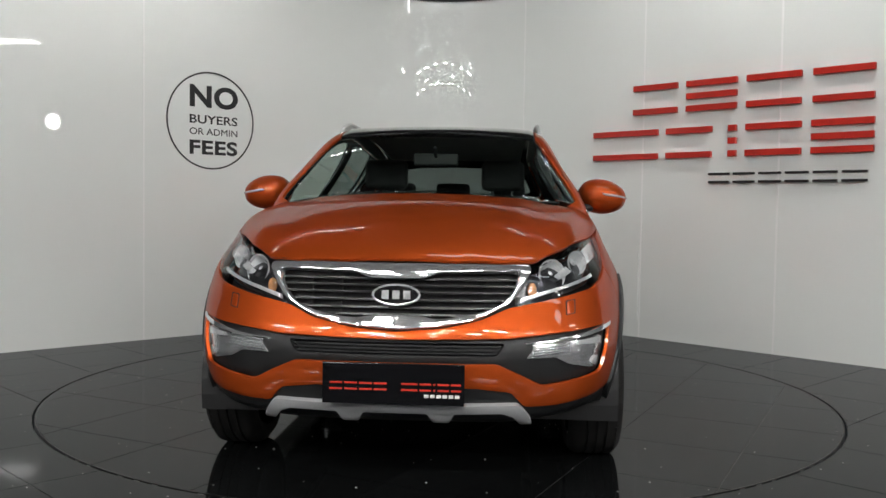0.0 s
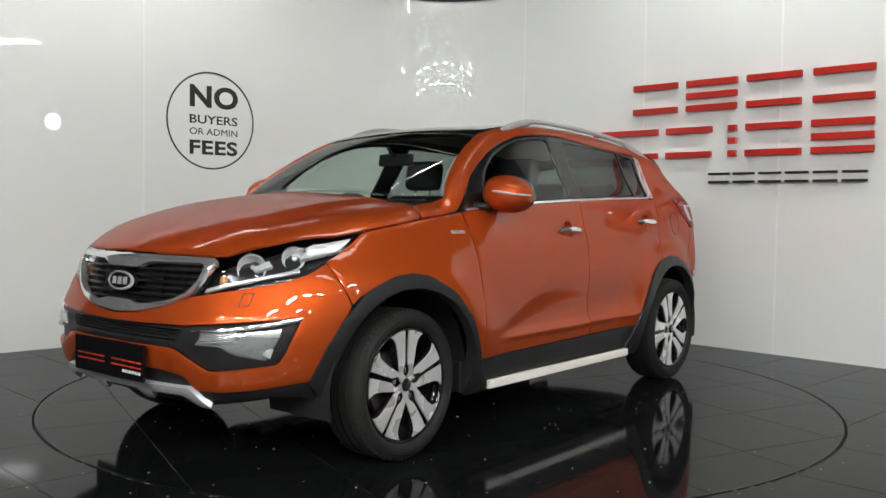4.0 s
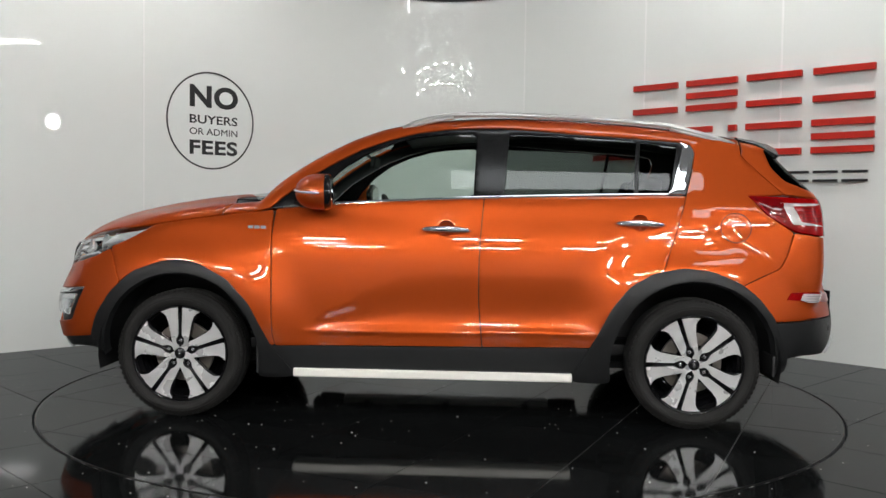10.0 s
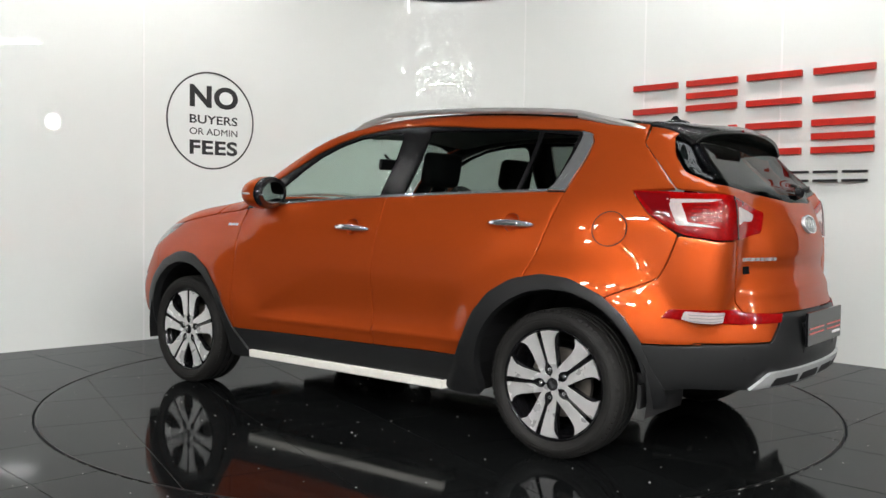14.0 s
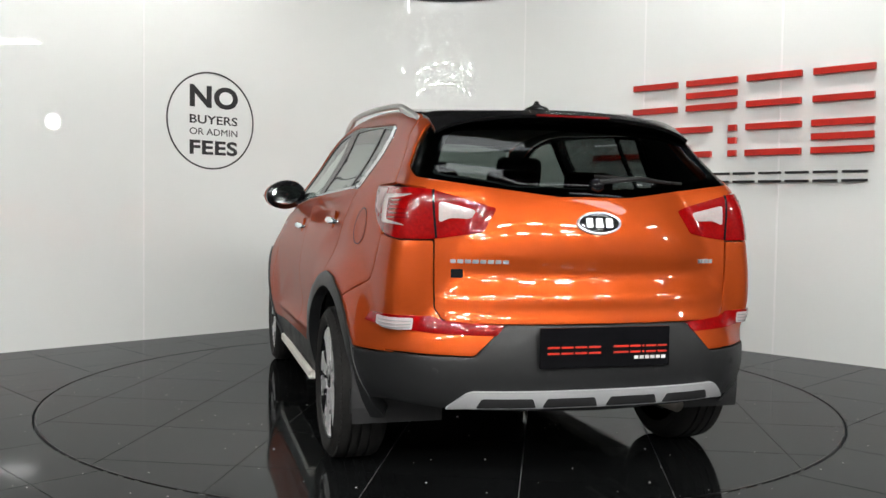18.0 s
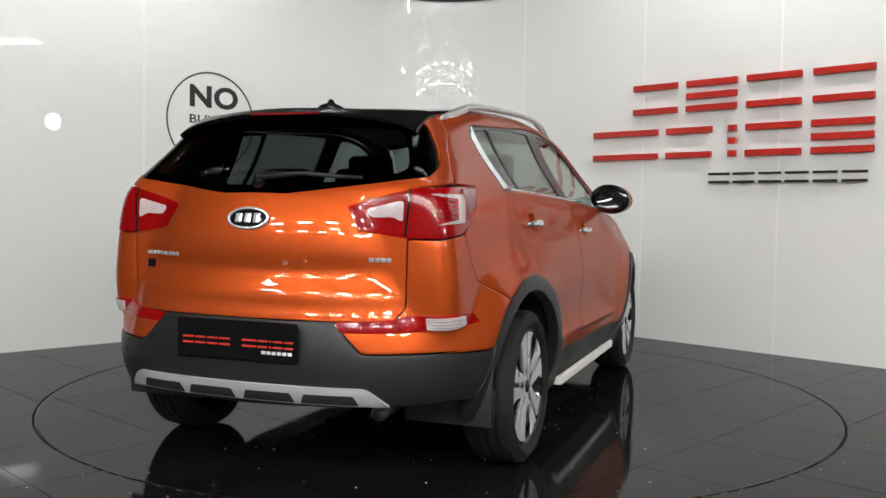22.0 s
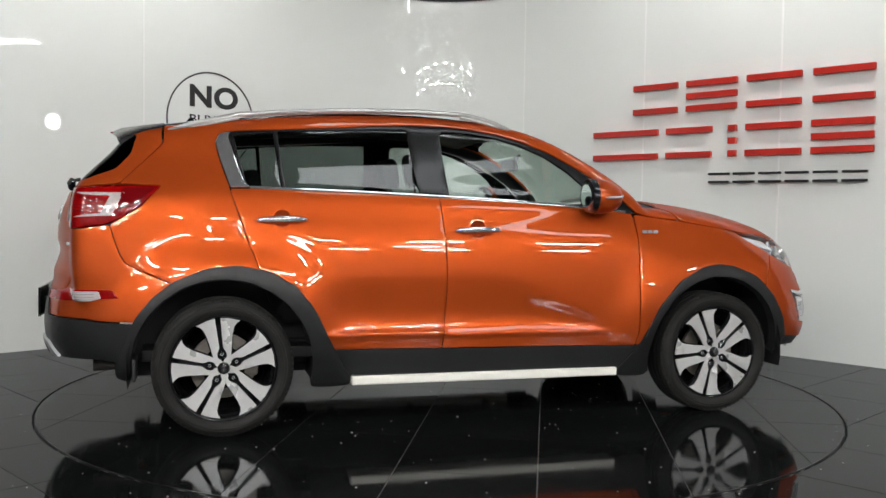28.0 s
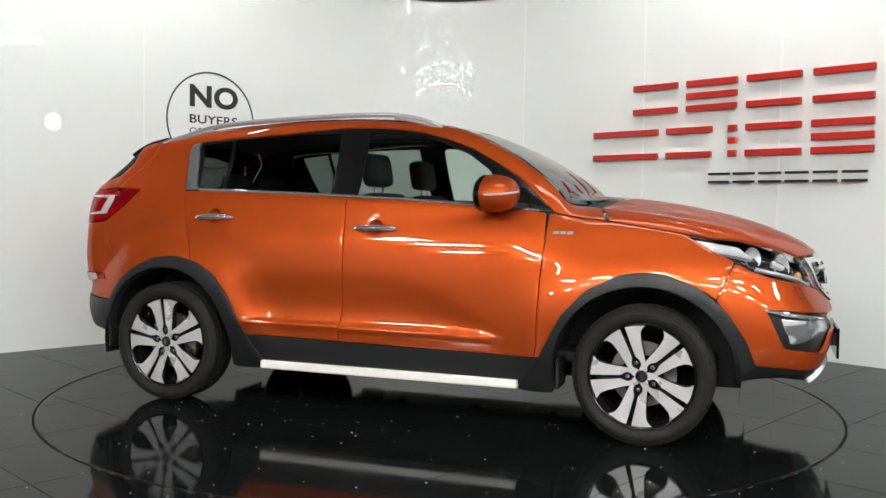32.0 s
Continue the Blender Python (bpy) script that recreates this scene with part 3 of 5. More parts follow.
def drape(name, outline, dom, material, parent, holes=(), off=0.0, depth=0.014, grid=0.03, rnd=0.02, gap=0.002, edge=0.012, label="", mirror=False, soft=True):
    """A panel laid on the car's skin: outline and holes are places near it; the panel has thickness and rounded edges. mirror: its twin on the other side too."""
    loops = []
    for k, lp in enumerate((outline, *holes)):
        q = dom.flat(snap(lp, dom) if isinstance(dom, Wrap) else lp)
        r = dense(rounded(list(q), rnd), edge)
        s, n = shrink(r, gap if k == 0 else -gap)
        loops.append((s, n if k == 0 else -n))
    verts, edges, outn = [], [], []
    for s, n in loops:
        b = len(verts)
        verts += [Vector(v) for v in s.tolist()]
        outn += n.tolist()
        edges += [(b + i, b + (i + 1) % len(s)) for i in range(len(s))]
    nb = len(verts)
    o = loops[0][0]
    lo, hi = o.min(0), o.max(0)
    gx, gy = np.arange(lo[0], hi[0], grid), np.arange(lo[1], hi[1], grid)
    g = np.array([(x + (grid / 2 if j % 2 else 0), y) for j, y in enumerate(gy) for x in gx])
    if len(g):
        keep = within(o, g)
        for s, _ in loops[1:]:
            keep &= ~within(s, g)
        allb = np.concatenate([s for s, _ in loops])
        g = g[keep]
        if len(g):
            far = np.array([np.min(np.sum((allb - p) ** 2, 1)) for p in g]) > (grid * .45) ** 2
            g = g[far]
        verts += [Vector(v) for v in g.tolist()]
    ov, _, of, orig, _, _ = geometry.delaunay_2d_cdt(verts, edges, [], 0, 1e-6)
    q = np.array([(v.x, v.y) for v in ov])
    tri = np.array([f for f in of if len(f) == 3])
    cen = q[tri].mean(1)
    keep = within(o, cen)
    for s, _ in loops[1:]:
        keep &= ~within(s, cen)
    tri = tri[keep]
    p, nrm = settle(dom, q)
    first_of = {}
    for i, src in enumerate(orig):
        for s in src:
            first_of[s] = i
    is_edge = np.zeros(len(q), bool)
    # outward tangents at the edges, for the rounded lip
    lip = np.zeros_like(p)
    eps = 1e-3
    bi = [first_of[k] for k in range(nb)]
    tip, _ = settle(dom, q[bi] + np.array(outn) * eps)
    tang = tip - p[bi]
    tang /= np.maximum(np.linalg.norm(tang, axis=1), 1e-9)[:, None]
    lip[bi] = tang
    is_edge[bi] = True
    top = p + nrm * off
    if soft:
        top[is_edge] -= nrm[is_edge] * .0005
    ntop = nrm.copy()
    ntop[is_edge] = nrm[is_edge] + .14 * lip[is_edge]
    geo = np.cross(top[tri[:, 1]] - top[tri[:, 0]], top[tri[:, 2]] - top[tri[:, 0]])
    flip = (geo * nrm[tri[:, 0]]).sum(1) < 0
    tri[flip] = tri[flip][:, ::-1]
    V = [tuple(v) for v in top]
    N = [tuple(v) for v in ntop]
    faces = [tuple(int(i) for i in t) for t in tri]
    if depth > 0:
        base = len(V)
        idx = {}
        for k, i in enumerate(bi):
            idx[k] = base + 2 * k
            V += [tuple(top[i]), tuple(top[i] - nrm[i] * depth)]
            side = tuple(lip[i] + .25 * nrm[i])
            N += [side, side]
        for a, b in edges:
            va, vb = Vector(V[idx[a]]), Vector(V[idx[b]])
            quad = [idx[a], idx[b], idx[b] + 1, idx[a] + 1]
            fn = (vb - va).cross(Vector(V[idx[a] + 1]) - va)
            if fn.dot(Vector(lip[bi[a]])) < 0:
                quad.reverse()
            faces.append(tuple(quad))
    made = []
    for sgn in ((1, -1) if mirror else (1,)):
        me = bpy.data.meshes.new(name)
        vv = V if sgn > 0 else [(x, -y, z) for x, y, z in V]
        ff = faces if sgn > 0 else [tuple(reversed(f)) for f in faces]
        nn = N if sgn > 0 else [(x, -y, z) for x, y, z in N]
        me.from_pydata(vv, [], ff)
        me.polygons.foreach_set("use_smooth", [True] * len(ff))
        me.materials.append(material)
        me.normals_split_custom_set_from_vertices([tuple(Vector(n).normalized()) for n in nn])
        ob = new(name, me)
        if isinstance(parent, (tuple, list)):
            ob.parent = parent[0 if sgn > 0 else 1]
        else:
            ob.parent = parent
        if label:
            tagged(ob, label)
        made.append(ob)
    return made if mirror else made[0]


def skin(x=None, y=None, z=None):
    """A place on the skin from two of its coordinates (on the left half)."""
    if y is None:
        dom, q = Flat((0, 1, 0)), np.array([[x, .8, z]])
        dom.mid = .8
    elif z is None:
        dom, q = Flat((0, 0, 1)), np.array([[x, y, 1.3]])
        dom.mid = 1.2
    else:
        dom, q = Flat((1, 0, 0) if (x or 0) >= 0 else (-1, 0, 0)), np.array([[0, y, z]])
        dom.mid = 1.3 if z < 1.1 else .8
        dom.lo, dom.hi = -.8, 1.4
    p, _ = settle(dom, dom.flat(q))
    return tuple(p[0])


def side_pts(*xz):
    return [(x, .85, z) for x, z in xz]
# ---- the car ----
CAR = tagged(new("suv"), "orange metallic compact suv with black lower cladding, standing on the turntable", "car")
SIDE = (0, 1, 0)
FRONT, REAR = Wrap(1.15, 1), Wrap(-1.15, -1)


def both(half):
    """A full outline from its left half, listed from the top middle to the bottom middle."""
    return list(half) + [(x, -y, z) for x, y, z in reversed(half) if abs(y) > 1e-6]


# side outlines as (x, z)
ARCH_F = [(1.816, .398), (1.769, .522), (1.687, .642), (1.567, .747), (1.421, .800), (1.32, .811), (1.216, .796), (1.067, .722), (.951, .601), (.883, .47), (.841, .388)]
ARCH_R = [(-.801, .405), (-.856, .51), (-.908, .613), (-.993, .715), (-1.109, .781), (-1.255, .809), (-1.399, .796), (-1.545, .735), (-1.636, .663), (-1.717, .561), (-1.755, .455)]
SEAM_F = [(.845, .943), (.834, .774), (.828, .603), (.826, .456), (.812, .388)]
SPLIT = [(-.247, 1.157), (-.231, .959), (-.225, .789), (-.227, .618), (-.248, .397)]
RDOOR = [(-1.289, 1.186), (-1.26, 1.09), (-1.212, .944), (-1.152, .790)]
BELT = [(.838, 1.090), (.571, 1.113), (.249, 1.134), (-.247, 1.157), (-.63, 1.171), (-1.194, 1.186), (-1.289, 1.186)]
DLO = [(.871, 1.094), (.782, 1.172), (.672, 1.267), (.558, 1.335), (.412, 1.414), (.263, 1.469), (.113, 1.509), (-.039, 1.530), (-.191, 1.540), (-.344, 1.540), (-.527, 1.529), (-.709, 1.513), (-.953, 1.498), (-1.136, 1.486), (-1.274, 1.477), (-1.337, 1.461), (-1.357, 1.418), (-1.337, 1.331), (-1.289, 1.186)]


def flat(d, *a):
    return Flat(d, *a)


doors = {}
CUPS = {"front": (-.055, 1.0), "rear": (-1.045, 1.043)}
for which in ("front", "rear"):
    if which == "front":
        o = BELT[:4] + SPLIT[1:] + [(.234, .393)] + SEAM_F[::-1]
    else:
        o = BELT[3:] + RDOOR[1:] + ARCH_R[4:0:-1] + [(-.801, .405), (-.5, .401)] + SPLIT[:0:-1]
    cup = [(CUPS[which][0] + .040 * math.cos(a), CUPS[which][1] + .040 * math.sin(a)) for a in np.linspace(0, 2 * math.pi, 20, endpoint=False)]
    doors[which] = drape(which + "_door", side_pts(*o), flat(SIDE), PAINT, CAR, holes=[side_pts(*cup)], rnd=.012, mirror=True, gap=.0025, grid=.022)
drape("front_fender", side_pts((.849, 1.087), (.94, 1.074), (1.137, 1.052), (1.283, 1.030), (1.494, .997), (1.60, .935), (1.72, .878), (1.701, .830), (1.682, .787), (1.664, .745), (1.645, .70), (1.60, .735), *ARCH_F[3:10], (.841, .392), *SEAM_F[::-1]), flat(SIDE), PAINT, CAR, rnd=.012, mirror=True, gap=.0025, grid=.022)

# A pillar, roof side and rear quarter in one panel
edge_a = [skin(y=.745 - .2 * t, z=1.15 + .345 * t) for t in (0, .2, .4, .6, .8, 1)]
edge_r = [skin(x=x, y=.545) for x in (.25, .1, -.2, -.5, -.8, -1.1, -1.4, -1.6)]
quarter = [skin(x=1.126, z=1.059), (1.085, .70, 1.113), (1.0, .72, 1.14)] + edge_a + edge_r
SEAM_T = [skin(x=-1.602, z=1.405), skin(x=-1.664, z=1.338), skin(x=-1.730, z=1.27), skin(x=-1.797, z=1.2)]
quarter += SEAM_T
quarter += [skin(x=x, z=z) for x, z in ((-1.607, 1.193), (-1.696, 1.096), (-1.785, 1.038), (-1.836, 1.004), (-1.818, .94), (-1.796, .877), (-1.763, .819), (-1.68, .785), (-1.60, .752), (-1.545, .725), (-1.399, .790), (-1.255, .809), (-1.152, .790))]
quarter += [skin(x=x, z=z) for x, z in RDOOR[2:0:-1]]
quarter += [skin(x=x, z=z) for x, z in DLO[::-1]]
quarter += [skin(x=.94, z=1.078)]
drape("pillar_trim", quarter, Flat((0, .88, .47), -.35, .6), TRIM_GREY, CAR, rnd=.010, mirror=True, gap=.004, grid=.06, off=-.02, depth=.002, label="dark inner pillar trim")
drape("side_panel", quarter, Flat((0, .88, .47), -.35, .6), PAINT, CAR, rnd=.010, mirror=True, gap=.002, grid=.022)

# hood, roof, screens
hood = [(2.098, 0, .91), (2.09, .2, .905), (2.045, .4, .9), (1.995, .52, .898), (1.852, .637, .952), (1.631, .748, .996), skin(x=1.494, z=.999), skin(x=1.40, z=1.014), skin(x=1.283, z=1.031), skin(x=1.20, z=1.043), skin(x=1.137, z=1.054), (1.085, .695, 1.115), (1.12, .55, 1.14), (1.16, .3, 1.155), (1.17, 0, 1.16)]
drape("hood", both(hood), Flat((.35, 0, 1), -.5, .6), PAINT, CAR, rnd=.02, gap=.002, grid=.03)
roof_front = [skin(y=y, z=1.497 + .045 * (1 - (y / .545) ** 2)) for y in (0.0, .2, .4)]
roof = roof_front + [edge_a[-1]] + edge_r + [skin(x=-1.66, y=.35), skin(x=-1.68, y=0.0)]
drape("roof", both(roof), Flat((0, 0, 1), -.4, .5), BLACK_GLOSS, CAR, rnd=.02, gap=.002, grid=.04, label="black glass panoramic roof")
screen = roof_front + [(x + .004, y - .006, z) for x, y, z in edge_a[::-1]] + [(.99, .6, 1.138), (1.08, .3, 1.145), (1.11, 0, 1.147)]
drape("windscreen", both(screen), Flat((.6, 0, .8), -.5, .6), GLASS_CLEAR, CAR, rnd=.03, gap=.003, grid=.04, depth=.005, off=-.002)
cowl = [(1.09, 0, 1.15), (1.06, .3, 1.148), (.97, .6, 1.14), (.95, .735, 1.148), (1.0, .72, 1.14), (1.085, .69, 1.115), (1.12, .55, 1.14), (1.16, .3, 1.155), (1.17, 0, 1.16)]
drape("cowl_panel", both(cowl), Flat((.2, 0, 1), -.4, .5), BLACK_MATT, CAR, rnd=.01, off=-.020, label="black plastic cowl below the windscreen")

# side windows
frame_out = [skin(x=x, z=z) for x, z in DLO] + [skin(x=x, z=z + .004) for x, z in BELT[5::-1]]
G_FRONT = [(.66, 1.128), (.60, 1.217), (.50, 1.315), (.39, 1.388), (.25, 1.447), (.112, 1.486), (-.039, 1.505), (-.176, 1.509), (-.2, 1.495), (-.189, 1.168)]
G_REAR = [(-.38, 1.507), (-.648, 1.502), (-.891, 1.491), (-1.05, 1.479), (-1.02, 1.195), (-.35, 1.178)]
G_QUART = [(-1.074, 1.474), (-1.265, 1.452), (-1.205, 1.198), (-1.045, 1.196)]
tilt = (0, .93, .37)
g3 = [[skin(x=x, z=z) for x, z in g] for g in (G_FRONT, G_REAR, G_QUART)]
drape("window_frame", frame_out, Flat(tilt, -.35, .5), BLACK_SATIN, CAR, holes=g3, rnd=.012, mirror=True, off=-.005, label="black window frame and pillars")
drape("front_window", g3[0], Flat(tilt, -.35, .5), GLASS_CLEAR, doors["front"], rnd=.012, mirror=True, off=-.009, depth=.004, gap=-.004, label="clear green-tinted door glass")
drape("rear_window", g3[1], Flat(tilt, -.35, .5), GLASS_TINT, doors["rear"], rnd=.012, mirror=True, off=-.009, depth=.004, gap=-.004, label="dark tinted door glass")
drape("quarter_window", g3[2], Flat(tilt, -.35, .5), GLASS_TINT, CAR, rnd=.012, mirror=True, off=-.009, depth=.004, gap=-.004, label="small dark tinted quarter glass")
strip = [skin(x=x, z=z + .010) for x, z in [(.80, 1.094)] + BELT[1:6]] + [skin(x=x, z=z - .001) for x, z in BELT[5:0:-1] + [(.80, 1.094)]]
drape("belt_trim", strip, Flat(tilt, -.35, .5), CHROME, CAR, rnd=.002, mirror=True, off=.005, depth=.012, gap=0, edge=.03, label="thin chrome strip under the windows")
qc = [(-1.28, 1.474), (-1.335, 1.459), (-1.354, 1.418), (-1.332, 1.331), (-1.286, 1.190), (-1.193, 1.194), (-1.222, 1.222), (-1.268, 1.36), (-1.293, 1.446)]
drape("quarter_trim", [skin(x=x, z=z) for x, z in qc], Flat(tilt, -.35, .5), CHROME, CAR, rnd=.01, mirror=True, off=.003, gap=.001, label="polished chrome trim behind the quarter glass")

# lower cladding
sill = [(.841, .388), (.234, .391), (-.248, .395), (-.801, .405), (-.87, .31), (-.80, .242), (-.3, .238), (.3, .238), (.80, .242), (.90, .31)]
drape("sill_cladding", side_pts(*sill), flat(SIDE), CLAD, CAR, rnd=.02, mirror=True, off=-.004, label="dark grey plastic sill cladding")


def arch(cx, outer, r_in, lead, tail, name):
    inner = [(cx + r_in * math.cos(a), .33 + r_in * math.sin(a)) for a in np.linspace(radians(lead), radians(tail), 15)]
    outer = [(cx + (a - cx) * 1.016, .33 + (b - .33) * 1.016) for a, b in outer]
    drape(name, side_pts(*outer, *inner), flat(SIDE), CLAD, CAR, rnd=.03, mirror=True, off=.010, depth=.05, gap=0, label="dark grey plastic wheel arch cladding")


arch(1.32, [(1.728, .31)] + ARCH_F + [(.80, .335), (.752, .275), (.735, .245), (.74, .228), (.80, .222), (.88, .222)], .425, 194, -4, "wheel_arch")
arch(-1.32, [(-.88, .222), (-.80, .222), (-.73, .228), (-.715, .245), (-.725, .275), (-.765, .335)] + ARCH_R + [(-1.80, .37), (-1.80, .285), (-1.775, .275)], .425, 188, -14, "wheel_arch")

# nose
GRILLE = [(2.108, 0, .890), (2.075, .3, .888), (2.0, .505, .884), (2.03, .475, .826), (2.07, .425, .750), (2.135, .313, .693), (2.172, .169, .663), (2.186, 0, .650)]
GRILLE_IN = [(2.11, 0, .838), (2.11, .11, .838), (2.10, .155, .862), (2.0, .462, .866), (2.05, .437, .79), (2.09, .392, .742), (2.135, .30, .708), (2.172, .15, .686), (2.172, .10, .70), (2.186, 0, .702)]
MOUTH = [(2.19, 0, .614), (2.126, .43, .622), (2.04, .60, .640), (1.86, .79, .662), (1.922, .773, .534), (1.946, .75, .482), (2.082, .549, .447), (2.126, .463, .492), (2.155, .379, .531), (2.19, 0, .531)]
BUMPER = [(2.186, 0, .646), (2.172, .169, .659), (2.135, .313, .689), (2.085, .415, .733), (2.018, .545, .757), (1.885, .705, .803), (1.801, .767, .832), (1.72, .80, .873), (1.701, .81, .830), (1.682, .83, .787), (1.664, .85, .745), (1.645, .86, .70), (1.687, .87, .642), (1.769, .86, .522), (1.816, .85, .404), (1.95, .75, .388), (2.05, .60, .366), (2.08, .48, .362), (2.11, .43, .42), (2.15, .3, .435), (2.18, 0, .435)]
drape("front_bumper", both(BUMPER), FRONT, PAINT, CAR, holes=[both(MOUTH)], rnd=.016, gap=.002, grid=.022)
intake = [(2.1, y, .612) for y in np.linspace(-.42, .42, 7)] + [(2.1, y, .552) for y in np.linspace(.385, -.385, 7)]
drape("lower_grille", both(MOUTH), FRONT, CLAD, CAR, holes=[intake], off=-.022, rnd=.02, gap=-.004, depth=.05, label="dark plastic lower grille and fog lamp bezels")
VAL = [(2.18, 0, .44), (2.15, .3, .44), (2.11, .43, .425), (2.08, .48, .366), (2.05, .60, .370), (1.95, .75, .392), (1.816, .85, .408), (1.765, .86, .315), (1.87, .80, .325), (1.97, .72, .335), (2.06, .6, .31), (2.1, .4, .275), (2.13, 0, .27)]
drape("front_valance", both(VAL), FRONT, CLAD, CAR, off=-.008, rnd=.02, label="dark plastic front valance")
SKID = [(2.16, 0, .372), (2.13, .25, .374), (2.094, .455, .378), (2.085, .475, .362), (2.05, .51, .300), (2.07, .465, .300), (2.085, .44, .330), (2.1, .40, .345), (2.14, .22, .342), (2.15, .20, .305), (2.15, .14, .305), (2.15, .12, .342), (2.16, 0, .342)]
drape("front_skid_plate", both(SKID), FRONT, SATIN, CAR, off=.014, depth=.03, rnd=.008, gap=0, grid=.02, label="satin silver skid plate under the bumper")
drape("grille_surround", both(GRILLE), FRONT, CHROME, CAR, holes=[both(GRILLE_IN)], off=.010, depth=.03, rnd=.03, gap=0, grid=.02, label="chrome grille surround")
drape("grille_backing", both(GRILLE_IN), FRONT, BLACK_MATT, CAR, off=-.045, depth=.004, gap=-.01, label="black grille mesh")
for z in (.836, .810, .784, .758, .732, .708):
    w = .462 - max(0, (.80 - z)) * 1.45 if z < .80 else .455
    if z < .72:
        w = .27
    pts = [(2.1, y, z + .0045) for y in np.linspace(-w, w, 9)] + [(2.1, y, z - .0045) for y in np.linspace(w, -w, 9)]
    drape("grille_slat", pts, FRONT, BLACK_SATIN, CAR, off=-.012, depth=.03, rnd=.001, gap=0, edge=.03)
for y in (-.34, -.22, .22, .34):
    drape("grille_post", [(2.1, y - .004, .71), (2.1, y + .004, .71), (2.1, y + .004, .855), (2.1, y - .004, .855)], FRONT, BLACK_MATT, CAR, off=-.03, depth=.012, rnd=.001, gap=0)
for z in (.596, .581, .566):
    pts = [(2.1, y, z + .003) for y in np.linspace(-.40, .40, 9)] + [(2.1, y, z - .003) for y in np.linspace(.40, -.40, 9)]
    drape("intake_slat", pts, FRONT, BLACK_MATT, CAR, off=-.040, depth=.02, rnd=.001, gap=0, edge=.03)
drape("intake_opening", intake, FRONT, BLACK_MATT, CAR, off=-.10, depth=.004, rnd=.01, gap=-.01, label="black intake opening")

# head lamps
HEAD = [(2.071, .455, .742), (2.049, .472, .804), (1.995, .525, .886), (1.852, .640, .944), (1.70, .72, .978), (1.50, .781, .994), (1.60, .80, .936), (1.716, .80, .879), (1.807, .76, .838), (1.913, .685, .800), (2.018, .545, .762)]
lamps = drape("headlight", HEAD, FRONT, HOUSING, CAR, off=-.062, depth=.004, rnd=.01, gap=-.002, mirror=True, label="black headlight housing with chrome bowls and clear lens")
drape("lens", HEAD, FRONT, LENS, lamps, off=.001, depth=.012, rnd=.012, gap=.002, mirror=True, label="clear lens")


def bowl(name, x, y, z, r, sgn, parent, material=REFLECTOR, deep=.035, tilt=35):
    bm = bmesh.new()
    lathe(bm, [(r, 0), (r * 1.08, .004), (r * 1.08, -.006), (r * .95, -.004), (r * .8, -deep * .5), (r * .45, -deep), (.001, -deep)], 28)
    lathe(bm, [(r * .26, -deep), (r * .26, -deep * .5), (r * .16, -deep * .3), (.001, -deep * .25)], 20)
    m = Matrix.Translation((x, sgn * y, z)) @ Matrix.Rotation(sgn * radians(tilt), 4, "Z") @ Matrix.Rotation(radians(82), 4, "Y")
    bmesh.ops.transform(bm, matrix=m, verts=bm.verts)
    return shade(part(name, bm, material, parent))


for k, sgn in enumerate((1, -1)):
    bowl("projector", 1.925, .585, .848, .056, sgn, lamps[k], tilt=32)
    bowl("high_beam", 1.795, .690, .890, .045, sgn, lamps[k], tilt=42)
    bm = bmesh.new()
    bmesh.ops.create_uvsphere(bm, u_segments=12, v_segments=8, radius=.018, matrix=Matrix.Translation((2.0, sgn * .505, .792)) @ Matrix.Diagonal((1, 1, 1.6, 1)))
    part("indicator_bulb", bm, AMBER, lamps[k], "amber bulb", smooth=True)
LED_ROW = [(2.055, .462, .752), (2.0, .55, .778), (1.90, .68, .815), (1.82, .745, .846), (1.82, .745, .862), (1.90, .68, .832), (2.0, .55, .795), (2.05, .468, .772)]
drape("running_light_strip", LED_ROW, FRONT, REFLECTOR, lamps, off=-.02, depth=.02, rnd=.004, mirror=True, label="silvered strip of small daytime lamps")
WING = [(1.79, .74, .895), (1.76, .72, .955), (1.54, .785, .985), (1.62, .80, .930)]
drape("reflector_bar", [(1.905, .615, .872), (1.85, .655, .905), (1.82, .685, .878), (1.88, .64, .850)], FRONT, REFLECTOR, lamps, off=-.034, depth=.02, rnd=.004, mirror=True, label="silvered bar between the bowls")
drape("side_reflector", WING, FRONT, REFLECTOR, lamps, off=-.02, depth=.02, rnd=.01, mirror=True, label="silvered side reflector")

# fog lamps and chrome blades
FOG = [(2.118, .486, .548), (2.091, .525, .600), (1.931, .737, .626), (1.945, .738, .582), (1.985, .705, .497), (2.031, .656, .520), (2.064, .601, .549)]
fogs = drape("fog_lamp", FOG, FRONT, FACETED, CAR, off=-.014, depth=.02, rnd=.008, mirror=True, label="silvered fog lamp under a clear lens")
drape("lens", FOG, FRONT, LENS, fogs, off=-.001, depth=.006, rnd=.008, mirror=True, label="clear lens")
for k, sgn in enumerate((1, -1)):
    bowl("bulb_bowl", 1.985, .712, .568, .036, sgn, fogs[k], tilt=40, deep=.024)
for z in (.560, .569, .578, .587, .596):
    drape("lamp_rib", [(2.09, .515, z), (2.03, .655, z + .012), (2.03, .655, z + .017), (2.09, .515, z + .004)], FRONT, BRIGHT, fogs, off=-.007, depth=.006, rnd=.001, gap=0, mirror=True)
drape("lamp_facet", [(1.985, .690, .610), (1.935, .735, .618), (1.945, .735, .590), (1.985, .690, .596)], FRONT, REFLECTOR, fogs, off=-.006, depth=.006, rnd=.003, gap=0, mirror=True)
